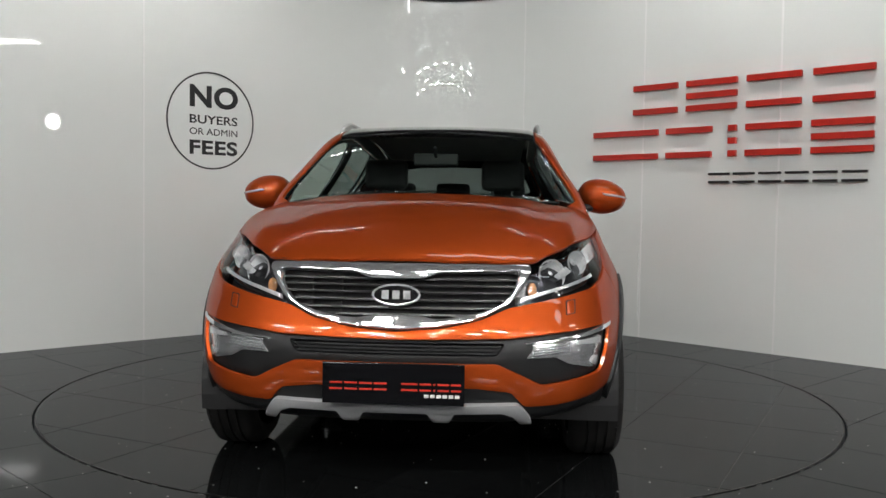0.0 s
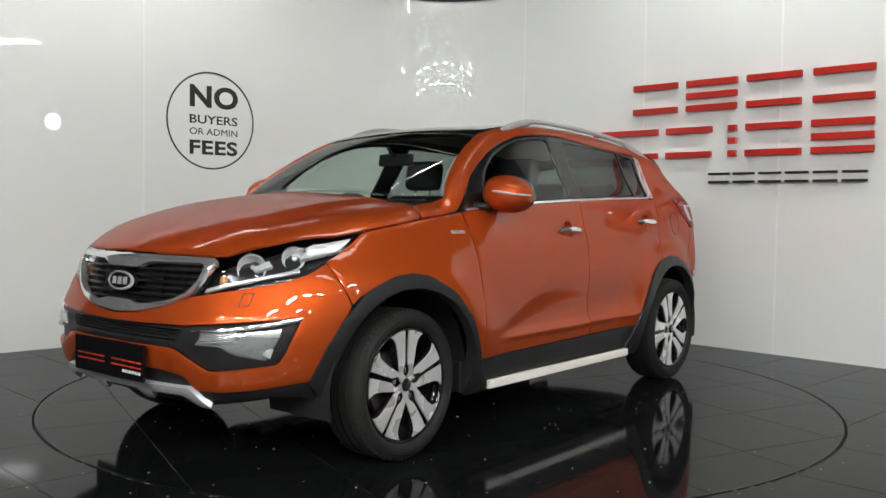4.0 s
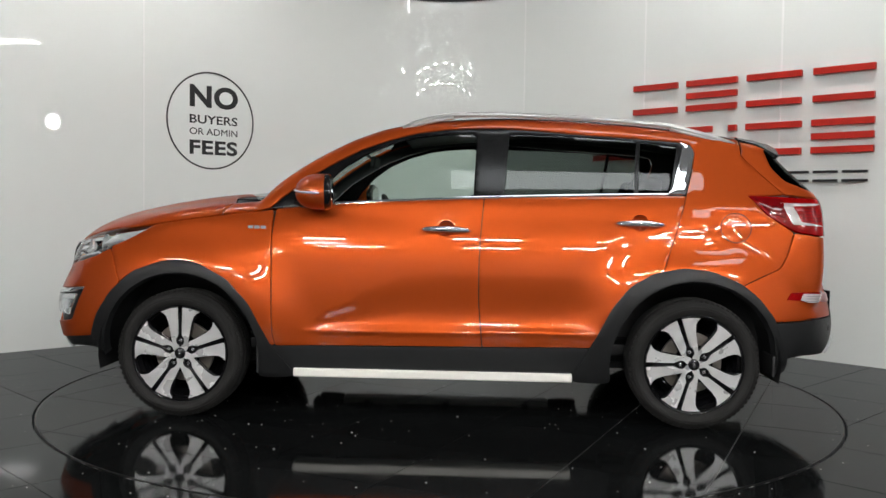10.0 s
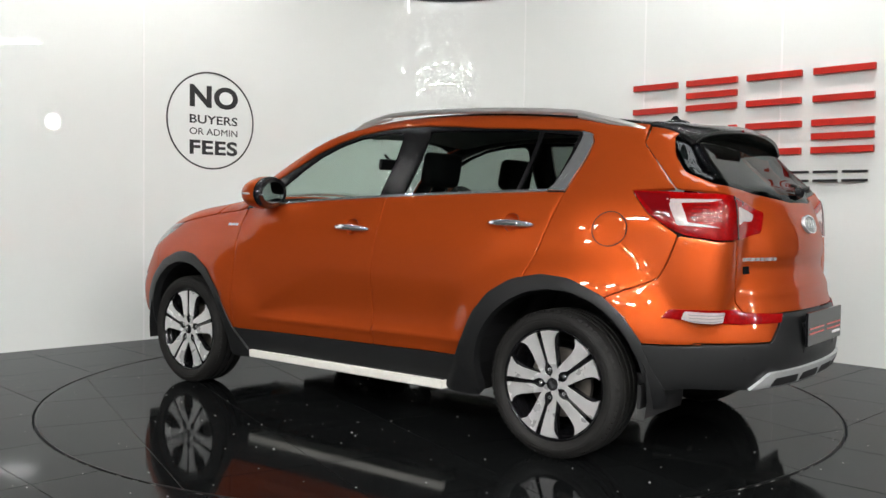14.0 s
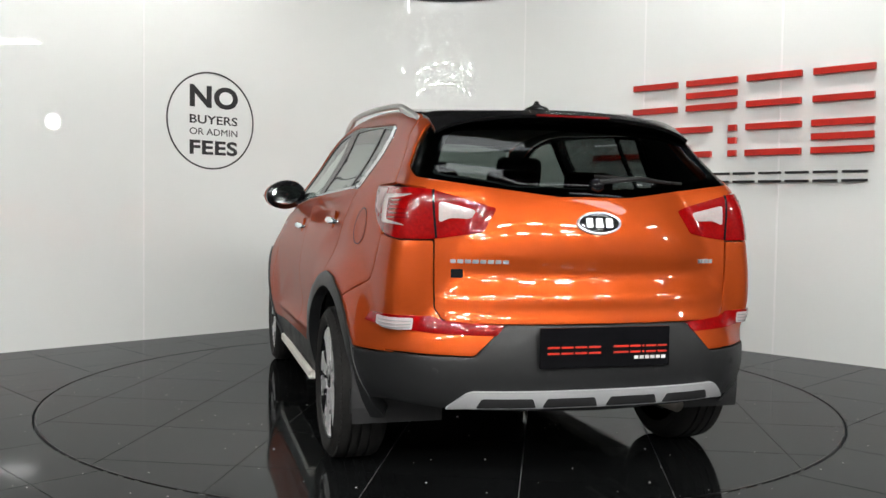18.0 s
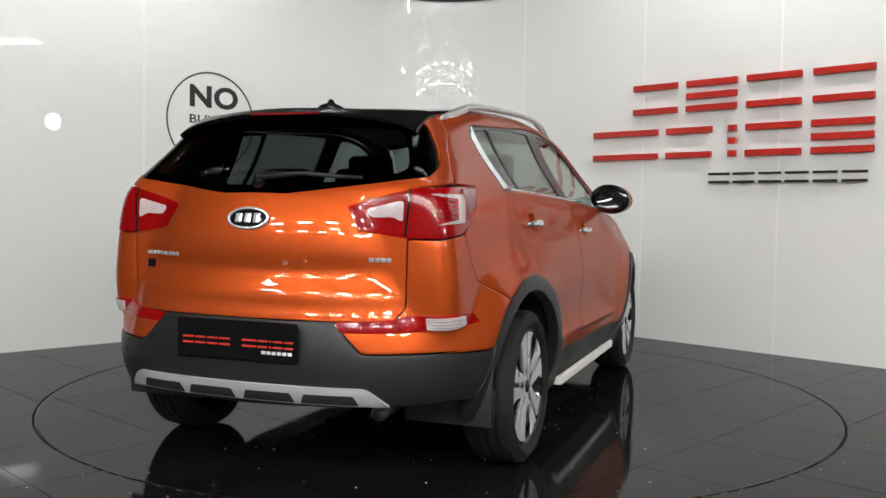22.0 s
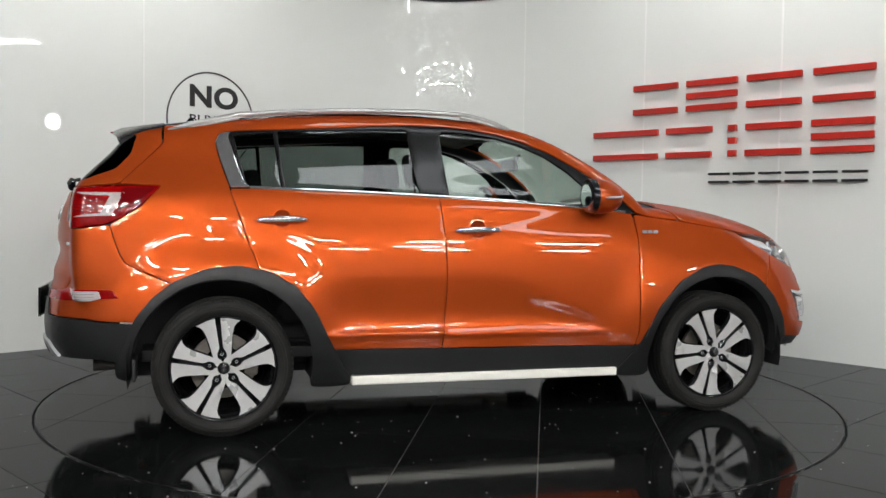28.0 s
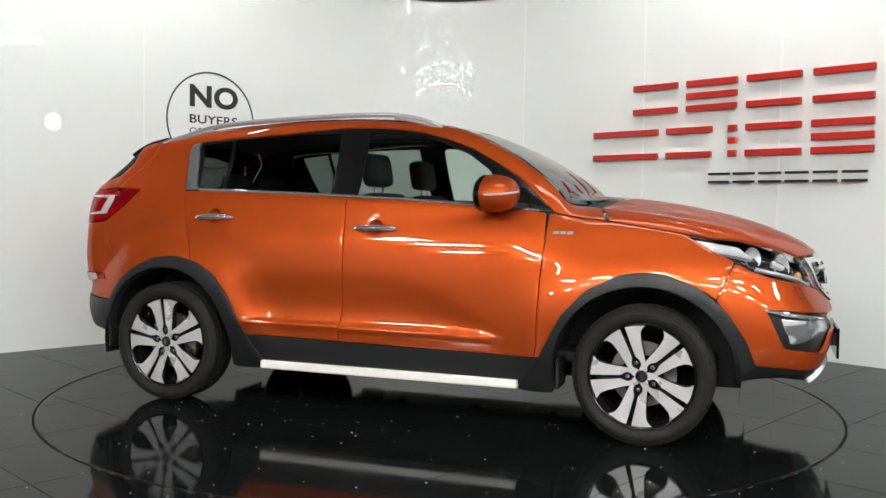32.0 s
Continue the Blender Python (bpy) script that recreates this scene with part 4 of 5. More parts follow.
drape("lamp_facet", [(1.985, .700, .540), (1.965, .725, .545), (1.975, .712, .506), (2.0, .690, .522)], FRONT, REFLECTOR, fogs, off=-.006, depth=.006, rnd=.003, gap=0, mirror=True)
BLADE = [(2.109, .478, .604), (2.039, .611, .622), (1.85, .797, .668), (1.86, .797, .650), (1.95, .72, .632), (2.03, .625, .607)]
drape("fog_lamp_blade", BLADE, FRONT, CHROME, CAR, off=.006, depth=.02, rnd=.005, mirror=True, label="chrome blade above the fog lamp")
CAP = [(1.93, .640, .752), (1.90, .668, .756), (1.905, .668, .712), (1.935, .640, .706)]
CAP_RIM = [(1.935, .634, .757), (1.895, .674, .761), (1.90, .674, .707), (1.94, .634, .701)]
drape("washer_cap", CAP, FRONT, PAINT, CAR, off=.003, depth=.006, rnd=.006, mirror=True, label="small painted washer cap")
drape("washer_cap_seam", CAP_RIM, FRONT, BLACK_MATT, CAR, holes=[CAP], off=.001, depth=.002, rnd=.006, gap=.001, mirror=True)

# tail
GLASS_B = [(-1.73, 0, 1.468), (-1.73, .3, 1.462), (-1.67, .572, 1.440), (-1.752, .622, 1.351), (-1.819, .662, 1.272), (-1.93, .666, 1.222), (-2.015, .45, 1.192), (-2.072, .202, 1.160), (-2.083, .137, 1.152), (-2.085, 0, 1.155)]
GATE = [(-1.68, 0, 1.50), (-1.66, .35, 1.49), edge_r[-1], *SEAM_T, (-2.0, .640, 1.177), (-2.041, .617, .986), (-2.07, .615, .727), (-2.079, .59, .686), (-2.087, .557, .674), (-2.15, .3, .674), (-2.16, 0, .674)]
drape("tailgate", both(GATE), REAR, PAINT, CAR, holes=[both(GLASS_B)], rnd=.014, gap=.0025, grid=.022)
drape("rear_glass", both(GLASS_B), REAR, GLASS_DARK, CAR, off=-.004, depth=.005, rnd=.03, gap=-.003, grid=.04, label="dark tinted rear window")
GLASS_B_IN = [(-1.76, 0, 1.44), (-1.76, .3, 1.435), (-1.74, .50, 1.410), (-1.80, .55, 1.33), (-1.88, .58, 1.265), (-1.96, .55, 1.245), (-2.028, .40, 1.222), (-2.06, .202, 1.200), (-2.06, .1, 1.195), (-2.06, 0, 1.195)]
drape("glass_border", both(GLASS_B), REAR, BLACK_GLOSS, CAR, holes=[both(GLASS_B_IN)], off=-.0115, depth=.001, rnd=.03, gap=.004, grid=.04, label="black printed border of the rear glass")
RB_SIDE = [(-1.555, .90, .730), (-1.60, .88, .752), (-1.68, .85, .785), (-1.763, .817, .819), (-1.796, .802, .877), (-1.818, .79, .94), (-1.836, .78, 1.003), (-1.987, .738, .982), (-2.041, .617, .983), (-2.07, .615, .727), (-2.079, .59, .686), (-2.087, .557, .672), (-2.139, .371, .672), (-2.134, .486, .558), (-2.033, .781, .560), (-1.95, .83, .556), (-1.87, .86, .552), (-1.722, .87, .550), (-1.68, .88, .612), (-1.636, .88, .663)]
drape("rear_bumper", RB_SIDE, REAR, PAINT, CAR, rnd=.012, gap=.0025, grid=.022, mirror=True)
RB_LOW = [(-2.16, 0, .671), (-2.139, .371, .671), (-2.134, .486, .554), (-2.033, .781, .556), (-1.95, .83, .552), (-1.87, .86, .548), (-1.722, .87, .546), (-1.755, .87, .453), (-1.79, .86, .335), (-1.91, .83, .355), (-2.0, .75, .370), (-2.1, .55, .36), (-2.15, 0, .345)]
drape("rear_bumper_cladding", both(RB_LOW), REAR, CLAD, CAR, rnd=.012, gap=.001, grid=.022, off=.006, label="dark grey plastic lower rear bumper")
SKID_R = [(-2.18, 0, .434), (-2.16, .3, .434), (-2.133, .49, .434), (-2.125, .512, .426), (-2.12, .575, .366), (-2.12, .50, .372), (-2.15, .26, .372), (-2.17, .0, .372)]
skid_r = drape("rear_skid_plate", both(SKID_R), REAR, SATIN, CAR, off=.02, depth=.03, rnd=.006, gap=0, grid=.02, label="satin silver skid plate under the rear bumper")
for y in (-.365, -.125, .125, .365):
    drape("skid_slot", [(-2.15, y - .092, .410), (-2.15, y + .092, .410), (-2.15, y + .108, .377), (-2.15, y - .108, .377)], REAR, BLACK_MATT, skid_r, off=.0225, depth=.004, rnd=.006, gap=0, label="dark recessed slot")
TAIL = [(-1.607, .743, 1.192), (-1.769, .733, 1.188), (-1.893, .719, 1.182), (-2.0, .633, 1.175), (-2.065, .378, 1.104), (-2.071, .434, 1.012), (-2.041, .609, .985), (-1.987, .738, .985), (-1.861, .777, 1.004), (-1.785, .78, 1.038), (-1.696, .776, 1.096)]
tails = drape("tail_light", TAIL, REAR, RED_LENS, CAR, off=.004, depth=.03, rnd=.014, gap=.002, grid=.02, mirror=True, label="red tail light with a white inner lens")
IN_W = [(-2.0, .600, 1.128), (-2.05, .455, 1.094), (-2.055, .475, 1.062), (-2.02, .56, 1.066), (-2.03, .600, 1.046)]
drape("white_lens", IN_W, REAR, WHITE_LENS, tails, off=.0065, depth=.004, rnd=.014, gap=0, mirror=True, label="frosted white inner lens")
OUT_W = [(-1.77, .755, 1.154), (-1.95, .69, 1.152), (-1.955, .70, 1.142), (-1.835, .76, 1.138), (-1.875, .765, 1.058), (-1.965, .72, 1.046), (-1.965, .72, 1.036), (-1.83, .77, 1.046)]
drape("light_guide", OUT_W, REAR, WHITE_LENS, tails, off=.0065, depth=.004, rnd=.006, gap=0, mirror=True, label="pale C-shaped light guide")
DEEP = [(-1.63, .745, 1.182), (-1.78, .74, 1.176), (-1.80, .765, 1.075), (-1.72, .775, 1.10)]
drape("lamp_seam", [(-2.0, .622, 1.17), (-2.0, .614, 1.17), (-2.03, .607, .99), (-2.03, .615, .99)], REAR, BLACK_GLOSS, tails, off=.0068, depth=.003, rnd=.001, gap=0, mirror=True, label="dark gap between the lamp's two halves")
drape("front_lens", DEEP, REAR, RED_DEEP, tails, off=.0065, depth=.004, rnd=.010, gap=0, mirror=True, label="deep red lens")
for k in range(5):
    z = 1.062 + .016 * k
    drape("lamp_rib", [(-1.885, .752, z), (-1.955, .708, z), (-1.955, .708, z + .005), (-1.885, .752, z + .005)], REAR, RED_DEEP, tails, off=.0062, depth=.004, rnd=.001, gap=0, mirror=True)
REFL = [(-1.82, .845, .700), (-1.905, .82, .703), (-2.004, .781, .703), (-2.071, .624, .700), (-2.082, .579, .684), (-2.139, .371, .672), (-2.143, .401, .632), (-2.079, .622, .634), (-2.01, .786, .650), (-1.87, .828, .654), (-1.79, .85, .660)]
refl = drape("rear_reflector", REFL, REAR, RED_LENS, CAR, off=.008, depth=.02, rnd=.008, gap=.002, mirror=True, label="red rear fog strip with a white lens")
REFL_W = [(-1.885, .822, .694), (-1.98, .775, .693), (-2.04, .690, .692), (-2.045, .690, .646), (-1.98, .78, .650), (-1.87, .828, .660)]
drape("white_lens", REFL_W, REAR, WHITE_LENS, refl, off=.0105, depth=.004, rnd=.004, gap=0, mirror=True, label="white reversing lens")

for k in range(3):
    z = .655 + .0125 * k
    drape("lens_rib", [(-1.90, .815, z), (-1.98, .775, z), (-2.035, .695, z), (-2.035, .695, z + .003), (-1.98, .775, z + .003), (-1.90, .815, z + .003)], REAR, BRIGHT, refl, off=.0125, depth=.003, rnd=.001, gap=0, mirror=True)

# ---- fittings on the car ----
def handle(which, cx, cz, k, sgn):
    door = doors[which][k]
    y = skin(x=cx, z=cz)[1]
    bm = bmesh.new()
    lathe(bm, [(.043, .0), (.038, -.012), (.026, -.022), (.001, -.026)], 28)
    bmesh.ops.transform(bm, matrix=Matrix.Translation((cx, sgn * (y - .003), cz)) @ Matrix.Rotation(-sgn * radians(90), 4, "X"), verts=bm.verts)
    part("handle_cup", bm, PAINT, door, smooth=True)
    bm = bmesh.new()
    n = 15
    path, rad = [], []
    for i in range(n):
        t = i / (n - 1)
        path.append((cx + .128 - .256 * t, sgn * (y + .004 + .030 * math.sin(math.pi * t) ** .6), cz - .004 + .004 * math.sin(math.pi * t) - .004 * t))
        rad.append(.004 + .0095 * math.sin(math.pi * t) ** .5)
    tube(bm, path, rad, 12)
    bmesh.ops.scale(bm, verts=bm.verts, vec=(1, 1, 1.25), space=Matrix.Translation((0, 0, -cz)))
    h = part("door_handle", bm, CHROME, door, "chrome bar door handle", smooth=True)
    bm = bmesh.new()
    tube(bm, [(cx + .118, sgn * (y + .016), cz - .004), (cx, sgn * (y + .037), cz - .001), (cx - .118, sgn * (y + .014), cz - .008)], .0035, 6)
    part("handle_insert", bm, BLACK_GLOSS, h, "black insert")


for which, (cx, cz) in CUPS.items():
    for k, sgn in enumerate((1, -1)):
        handle(which, cx, cz, k, sgn)

FUEL = [(-1.535 + .081 * math.cos(a), 1.024 + .077 * math.sin(a)) for a in np.linspace(0, 2 * math.pi, 32, endpoint=False)]
FUEL_IN = [(-1.535 + .0770 * math.cos(a), 1.024 + .0730 * math.sin(a)) for a in np.linspace(0, 2 * math.pi, 32, endpoint=False)]
drape("fuel_flap", side_pts(*FUEL), flat(SIDE), PAINT, CAR, off=.0018, depth=.003, rnd=.001, gap=0, label="round painted fuel flap")
drape("fuel_flap_seam", side_pts(*FUEL), flat(SIDE), BLACK_MATT, CAR, holes=[side_pts(*FUEL_IN)], off=.0026, depth=.001, rnd=.001, gap=0, grid=.05, soft=False)


def side_mirror(sgn):
    bm = bmesh.new()
    bmesh.ops.create_uvsphere(bm, u_segments=32, v_segments=20, radius=1)
    for v in bm.verts:
        x, y, z = v.co
        # blunt glass side, rounded nose, thinner towards the tip
        k = 1 - .22 * max(0, y)
        v.co = ((.130 if x > 0 else .055) * math.copysign(abs(x) ** (.9 if x > 0 else .55), x), .125 * math.copysign(abs(y) ** .8, y), .092 * k * math.copysign(abs(z) ** .85, z))
    m = Matrix.Translation((.585, sgn * .905, 1.178)) @ Matrix.Rotation(sgn * radians(-7), 4, "X") @ Matrix.Rotation(sgn * radians(7), 4, "Z")
    if sgn < 0:
        bmesh.ops.scale(bm, verts=bm.verts, vec=(1, -1, 1))
        bmesh.ops.reverse_faces(bm, faces=bm.faces)
    bmesh.ops.transform(bm, matrix=m, verts=bm.verts)
    h = part("side_mirror", bm, PAINT, CAR, "orange door mirror with a white indicator strip", smooth=True)
    bm = bmesh.new()
    pts = []
    for i in range(13):
        a = radians(-12 + 100 * i / 12)
        pts.append((.133 * math.cos(a), .127 * math.sin(a), .012 - .004 * i / 12))
    tube(bm, pts, [.004] + [.0065] * 11 + [.003], 8)
    if sgn < 0:
        bmesh.ops.scale(bm, verts=bm.verts, vec=(1, -1, 1))
        bmesh.ops.reverse_faces(bm, faces=bm.faces)
    bmesh.ops.transform(bm, matrix=m, verts=bm.verts)
    part("indicator_strip", bm, WHITE_LENS, h, "white indicator strip", smooth=True)
    bm = bmesh.new()
    lathe(bm, [(.001, .004), (.080, .003), (.087, -.002), (.091, -.014), (.090, -.034)], 36)
    bmesh.ops.scale(bm, verts=bm.verts, vec=(1.01, 1.39, 1))
    bmesh.ops.transform(bm, matrix=m @ Matrix.Translation((-.054, 0, 0)) @ Matrix.Rotation(radians(-90), 4, "Y"), verts=bm.verts)
    part("bezel", bm, BLACK_GLOSS, h, "black bezel", smooth=True)
    bm = bmesh.new()
    lathe(bm, [(.001, .0), (.066, 0), (.067, -.003)], 36)
    bmesh.ops.scale(bm, verts=bm.verts, vec=(.92, 1.36, 1))
    bmesh.ops.transform(bm, matrix=m @ Matrix.Translation((-.0595, 0, 0)) @ Matrix.Rotation(radians(-90), 4, "Y"), verts=bm.verts)
    part("mirror_glass", bm, MIRROR, h, "mirror glass")
    bm = bmesh.new()
    tube(bm, [(.69, sgn * .785, 1.112), (.65, sgn * .83, 1.118), (.60, sgn * .875, 1.13)], [.034, .028, .03], 12)
    bmesh.ops.scale(bm, verts=bm.verts, vec=(1.5, 1, .7), space=Matrix.Translation((-.65, 0, -1.118)))
    part("mirror_arm", bm, BLACK_MATT, h, "black mirror arm", smooth=True)


for sgn in (1, -1):
    side_mirror(sgn)


def roof_rail(sgn):
    bm = bmesh.new()
    xs = np.linspace(.20, -1.58, 27)
    path, rad = [], []
    for x in xs:
        t = (.20 - x) / 1.78
        lift = .050 * min(1, (t / .14)) ** .6 * min(1, ((1 - t) / .20)) ** .8
        p = skin(x=float(x), y=.575)
        path.append((float(x), sgn * (.575 - .012 * t), p[2] + lift - .006))
        rad.append(.013 + .004 * min(t, 1 - t))
    tube(bm, path, rad, 12)
    r = part("roof_rail", bm, RAIL, CAR, "satin silver roof rail", smooth=True)
    for seg in (path[:5], path[-6:]):
        bm = bmesh.new()
        tube(bm, [(x, y, z - .014) for x, y, z in seg], .011, 8)
        part("rail_foot", bm, RAIL, r, smooth=True)


for sgn in (1, -1):
    roof_rail(sgn)


def side_step(sgn):
    bm = bmesh.new()
    box(bm, -.708, .724, .785, .906, .226, .270, .008)
    if sgn < 0:
        bmesh.ops.scale(bm, verts=bm.verts, vec=(1, -1, 1))
        bmesh.ops.reverse_faces(bm, faces=bm.faces)
    s = part("side_step", bm, ALU, CAR, "aluminium side step with black ribbed treads")
    for y in (.800, .819, .838, .857, .876):
        bm = bmesh.new()
        box(bm, -.700, .716, sgn * y - .0075, sgn * y + .0075, .268, .275, .002)
        part("tread_strip", bm, BLACK_MATT, s, "black rubber tread strip")
    for x in (-.55, .0, .55):
        bm = bmesh.new()
        box(bm, x - .02, x + .02, min(sgn * .6, sgn * .80), max(sgn * .6, sgn * .80), .250, .268)
        part("bracket", bm, BLACK_MATT, s)


for sgn in (1, -1):
    side_step(sgn)


# ---- wheels ----
def polar(r, a):
    return (r * math.cos(radians(a)), r * math.sin(radians(a)))


def wheel(x, sgn, phase, hub_y):
    """A twin-spoke alloy wheel; local z points out of the car."""
    root = Matrix.Translation((x, sgn * hub_y, .331)) @ Matrix.Rotation(-sgn * radians(90), 4, "X")
    bm = bmesh.new()
    lathe(bm, [(.238, -.028), (.243, -.004), (.2495, .004), (.2525, .001), (.2525, -.01), (.244, -.03), (.228, -.05), (.222, -.16), (.245, -.20)], 72)
    bmesh.ops.transform(bm, matrix=root, verts=bm.verts)
    w = part("wheel", bm, BLACK_GLOSS, CAR, "black and machined silver twin-spoke alloy wheel", smooth=True)
    bm = bmesh.new()
    lathe(bm, [(.237, -.029), (.221, -.06), (.218, -.17), (.06, -.172)], 56)
    lathe(bm, [(.10, -.03), (.085, -.045), (.05, -.05), (.001, -.05)], 30)
    bmesh.ops.transform(bm, matrix=root, verts=bm.verts)
    part("barrel", bm, BLACK_GLOSS, w, "dark inner barrel", smooth=True)
    # spokes
    for i in range(5):
        c = phase + 72 * i
        for h in (1, -1):
            prof = [(.239, 3.2), (.239, 12), (.239, 25.5), (.224, 22.5), (.205, 20.5), (.17, 20.8), (.13, 24), (.095, 29), (.072, 35.6), (.030, 36), (.030, 2), (.043, 12), (.050, 20), (.062, 20.5), (.078, 15.5), (.090, 8.5), (.102, 5.2), (.15, 3.9)]
            bm = bmesh.new()
            pts = [polar(r, c + h * a) for r, a in prof]
            if h < 0:
                pts.reverse()
            prism(bm, pts, .008, Matrix.Translation((0, 0, -.010)))
            for v in bm.verts:
                v.co.z += .016 * (math.hypot(v.co.x, v.co.y) - .12)
            bmesh.ops.transform(bm, matrix=root, verts=bm.verts)
            part("spoke", bm, MACHINED, w)
        bm = bmesh.new()
        prof = [(.236, 27), (.222, 23.5), (.16, 23), (.10, 31), (.06, 36)]
        ring = [polar(r, c + a) for r, a in prof] + [polar(r, c - a) for r, a in reversed(prof)]
        prism(bm, ring[::-1], -.022, Matrix.Translation((0, 0, -.019)))
        bmesh.ops.recalc_face_normals(bm, faces=bm.faces)
        bmesh.ops.transform(bm, matrix=root, verts=bm.verts)
        part("spoke_back", bm, BLACK_GLOSS, w, "black painted spoke back")
        bm = bmesh.new()
        nx, ny = polar(.066, c)
        lathe(bm, [(.001, .012), (.007, .011), (.0095, .006), (.0095, -.02)], 12, Matrix.Translation((nx, ny, -.022)))
        bmesh.ops.transform(bm, matrix=root, verts=bm.verts)
        part("wheel_nut", bm, CHROME, w, "chrome wheel nut", smooth=True)
    bm = bmesh.new()
    lathe(bm, [(.001, .004), (.022, .003), (.0285, -.001), (.030, -.012)], 30)
    bmesh.ops.transform(bm, matrix=root, verts=bm.verts)
    cap = part("centre_cap", bm, BLACK_GLOSS, w, "black centre cap", smooth=True)
    for k in (-1, 0, 1):
        bm = bmesh.new()
        box(bm, -.003, .003, -.006, .006, .0, .0052, .0, Matrix.Rotation(radians(phase), 4, "Z") @ Matrix.Translation((k * .011, 0, 0)))
        bmesh.ops.transform(bm, matrix=root, verts=bm.verts)
        part("cap_mark", bm, CHROME, cap, "small silver bar")
    # tyre
    bm = bmesh.new()
    prof = [(.2515, -.006), (.256, .004), (.270, .014), (.288, .0185), (.303, .015), (.316, .004), (.325, -.010), (.330, -.022),
            (.331, -.045), (.323, -.046), (.323, -.056), (.332, -.057), (.332, -.085), (.323, -.086), (.323, -.096), (.332, -.097),
            (.332, -.125), (.323, -.126), (.323, -.136), (.331, -.137), (.330, -.17), (.320, -.19), (.29, -.21), (.25, -.20)]
    lathe(bm, prof, 96)
    for i in range(72):
        a = 2 * math.pi * i / 72
        m = Matrix.Rotation(a, 4, "Z") @ Matrix.Translation((.3195, 0, -.0065)) @ Matrix.Rotation(radians(38), 4, "Y")
        box(bm, -.005, .006, -.0085, .0085, -.012, .007, 0, m)
    for r in (.297, .284):
        lathe(bm, [(r - .0008, .0165), (r, .0192), (r + .0008, .0165)], 96)
    bmesh.ops.transform(bm, matrix=root, verts=bm.verts)
    shade(part("tyre", bm, RUBBER, w, "worn black tyre"), 40)
    bm = bmesh.new()
    lathe(bm, [(.06, -.075), (.155, -.075), (.155, -.10), (.06, -.10)], 48)
    bmesh.ops.transform(bm, matrix=root, verts=bm.verts)
    shade(part("brake_disc", bm, DISC, w, "worn steel brake disc"))
    bm = bmesh.new()
    box(bm, -.035, .035, .09, .165, -.12, -.055, .01, Matrix.Rotation(radians(95 * (1 if x > 0 else -1)), 4, "Z"))
    bmesh.ops.transform(bm, matrix=root, verts=bm.verts)
    part("brake_caliper", bm, DISC, w, "grey brake caliper")
    # wheel well and flap
    bm = bmesh.new()
    n = 24
    rows = []
    for i in range(n + 1):
        a = radians(-12 + 204 * i / n)
        rows.append([bm.verts.new((x + .442 * math.cos(a), sgn * y, .33 + .442 * math.sin(a))) for y in (.50, .872)])
    for a, b in zip(rows, rows[1:]):
        bm.faces.new((a[0], a[1], b[1], b[0]))
    bm.faces.new([r[0] for r in rows])
    part("wheel_well", bm, BLACK_MATT, CAR, "black wheel well liner")
    bm = bmesh.new()
    fx = x - .405
    box(bm, fx - .008, fx + .008, min(sgn * .70, sgn * .875), max(sgn * .70, sgn * .875), (.235 if x > 0 else .275), .38, .004)
    part("mud_flap", bm, BLACK_MATT, CAR, "black mud flap")


wheel(1.32, 1, 270, .893)
wheel(-1.32, 1, 289, .899)
wheel(1.32, -1, 113, .893)
wheel(-1.32, -1, 97, .899)


# ---- badges, plates, small trim ----
def ellipse(cy, cz, a, b, x, n=36):
    return [(x, cy + a * math.cos(t), cz + b * math.sin(t)) for t in np.linspace(0, 2 * math.pi, n, endpoint=False)]


def badge(dom, x, z, off):
    b = drape("badge", ellipse(0, z, .088, .040, x), dom, BLACK_GLOSS, CAR, off=off, depth=.03, rnd=.001, gap=0, label="oval black badge with a chrome rim and silver bars")
    drape("badge_rim", ellipse(0, z, .090, .042, x), dom, BRIGHT, b, holes=[ellipse(0, z, .082, .0345, x)], off=off + .004, depth=.012, rnd=.001, gap=0, label="chrome rim")
    for c in (-.040, .0, .040):
        drape("badge_bar", [(x, c - .013, z - .017), (x, c + .013, z - .017), (x, c + .013, z + .017), (x, c - .013, z + .017)], dom, BRIGHT, b, off=off + .004, depth=.006, rnd=.002, gap=0, label="plain silver bar")


badge(FRONT, 2.15, .776, .016)
badge(REAR, -2.13, 1.051, .010)


def number_plate(x, z0, z1, out):
    """A show plate: gloss black with plain red and white bars where its words stand."""
    s = 1 if x > 0 else -1
    bm = bmesh.new()
    box(bm, -.006, .006, -.262, .262, z0, z1, .002)
    p = part("show_plate", bm, PLATE_BLACK, CAR, "gloss black show plate with red and white bars")
    h = z1 - z0
    zc = z0 + h * .44
    cells = [(-.235, -.188), (-.180, -.133), (-.125, -.078), (-.070, -.023), (.030, .090), (.098, .140), (.148, .156), (.164, .205), (.213, .250)]
    for a, b in cells:
        for dz in (.011, -.011):
            bm = bmesh.new()
            box(bm, s * .0055, s * .0075, a, b, zc + dz - .0035, zc + dz + .0035)
            bmesh.ops.recalc_face_normals(bm, faces=bm.faces)
            part("print_bar", bm, PLATE_RED, p, "plain red bar")
    for i in range(6):
        a = .115 + i * .0225
        bm = bmesh.new()
        box(bm, s * .0055, s * .0075, a, a + .017, zc - .038, zc - .026)
        bmesh.ops.recalc_face_normals(bm, faces=bm.faces)
        part("print_bar", bm, PLATE_WHITE, p, "plain white bar")
    p.matrix_basis = Matrix.Translation((x, 0, 0)) if s > 0 else Matrix.Translation((x, 0, 0)) @ Matrix.Diagonal((1, -1, 1, 1))
    return p


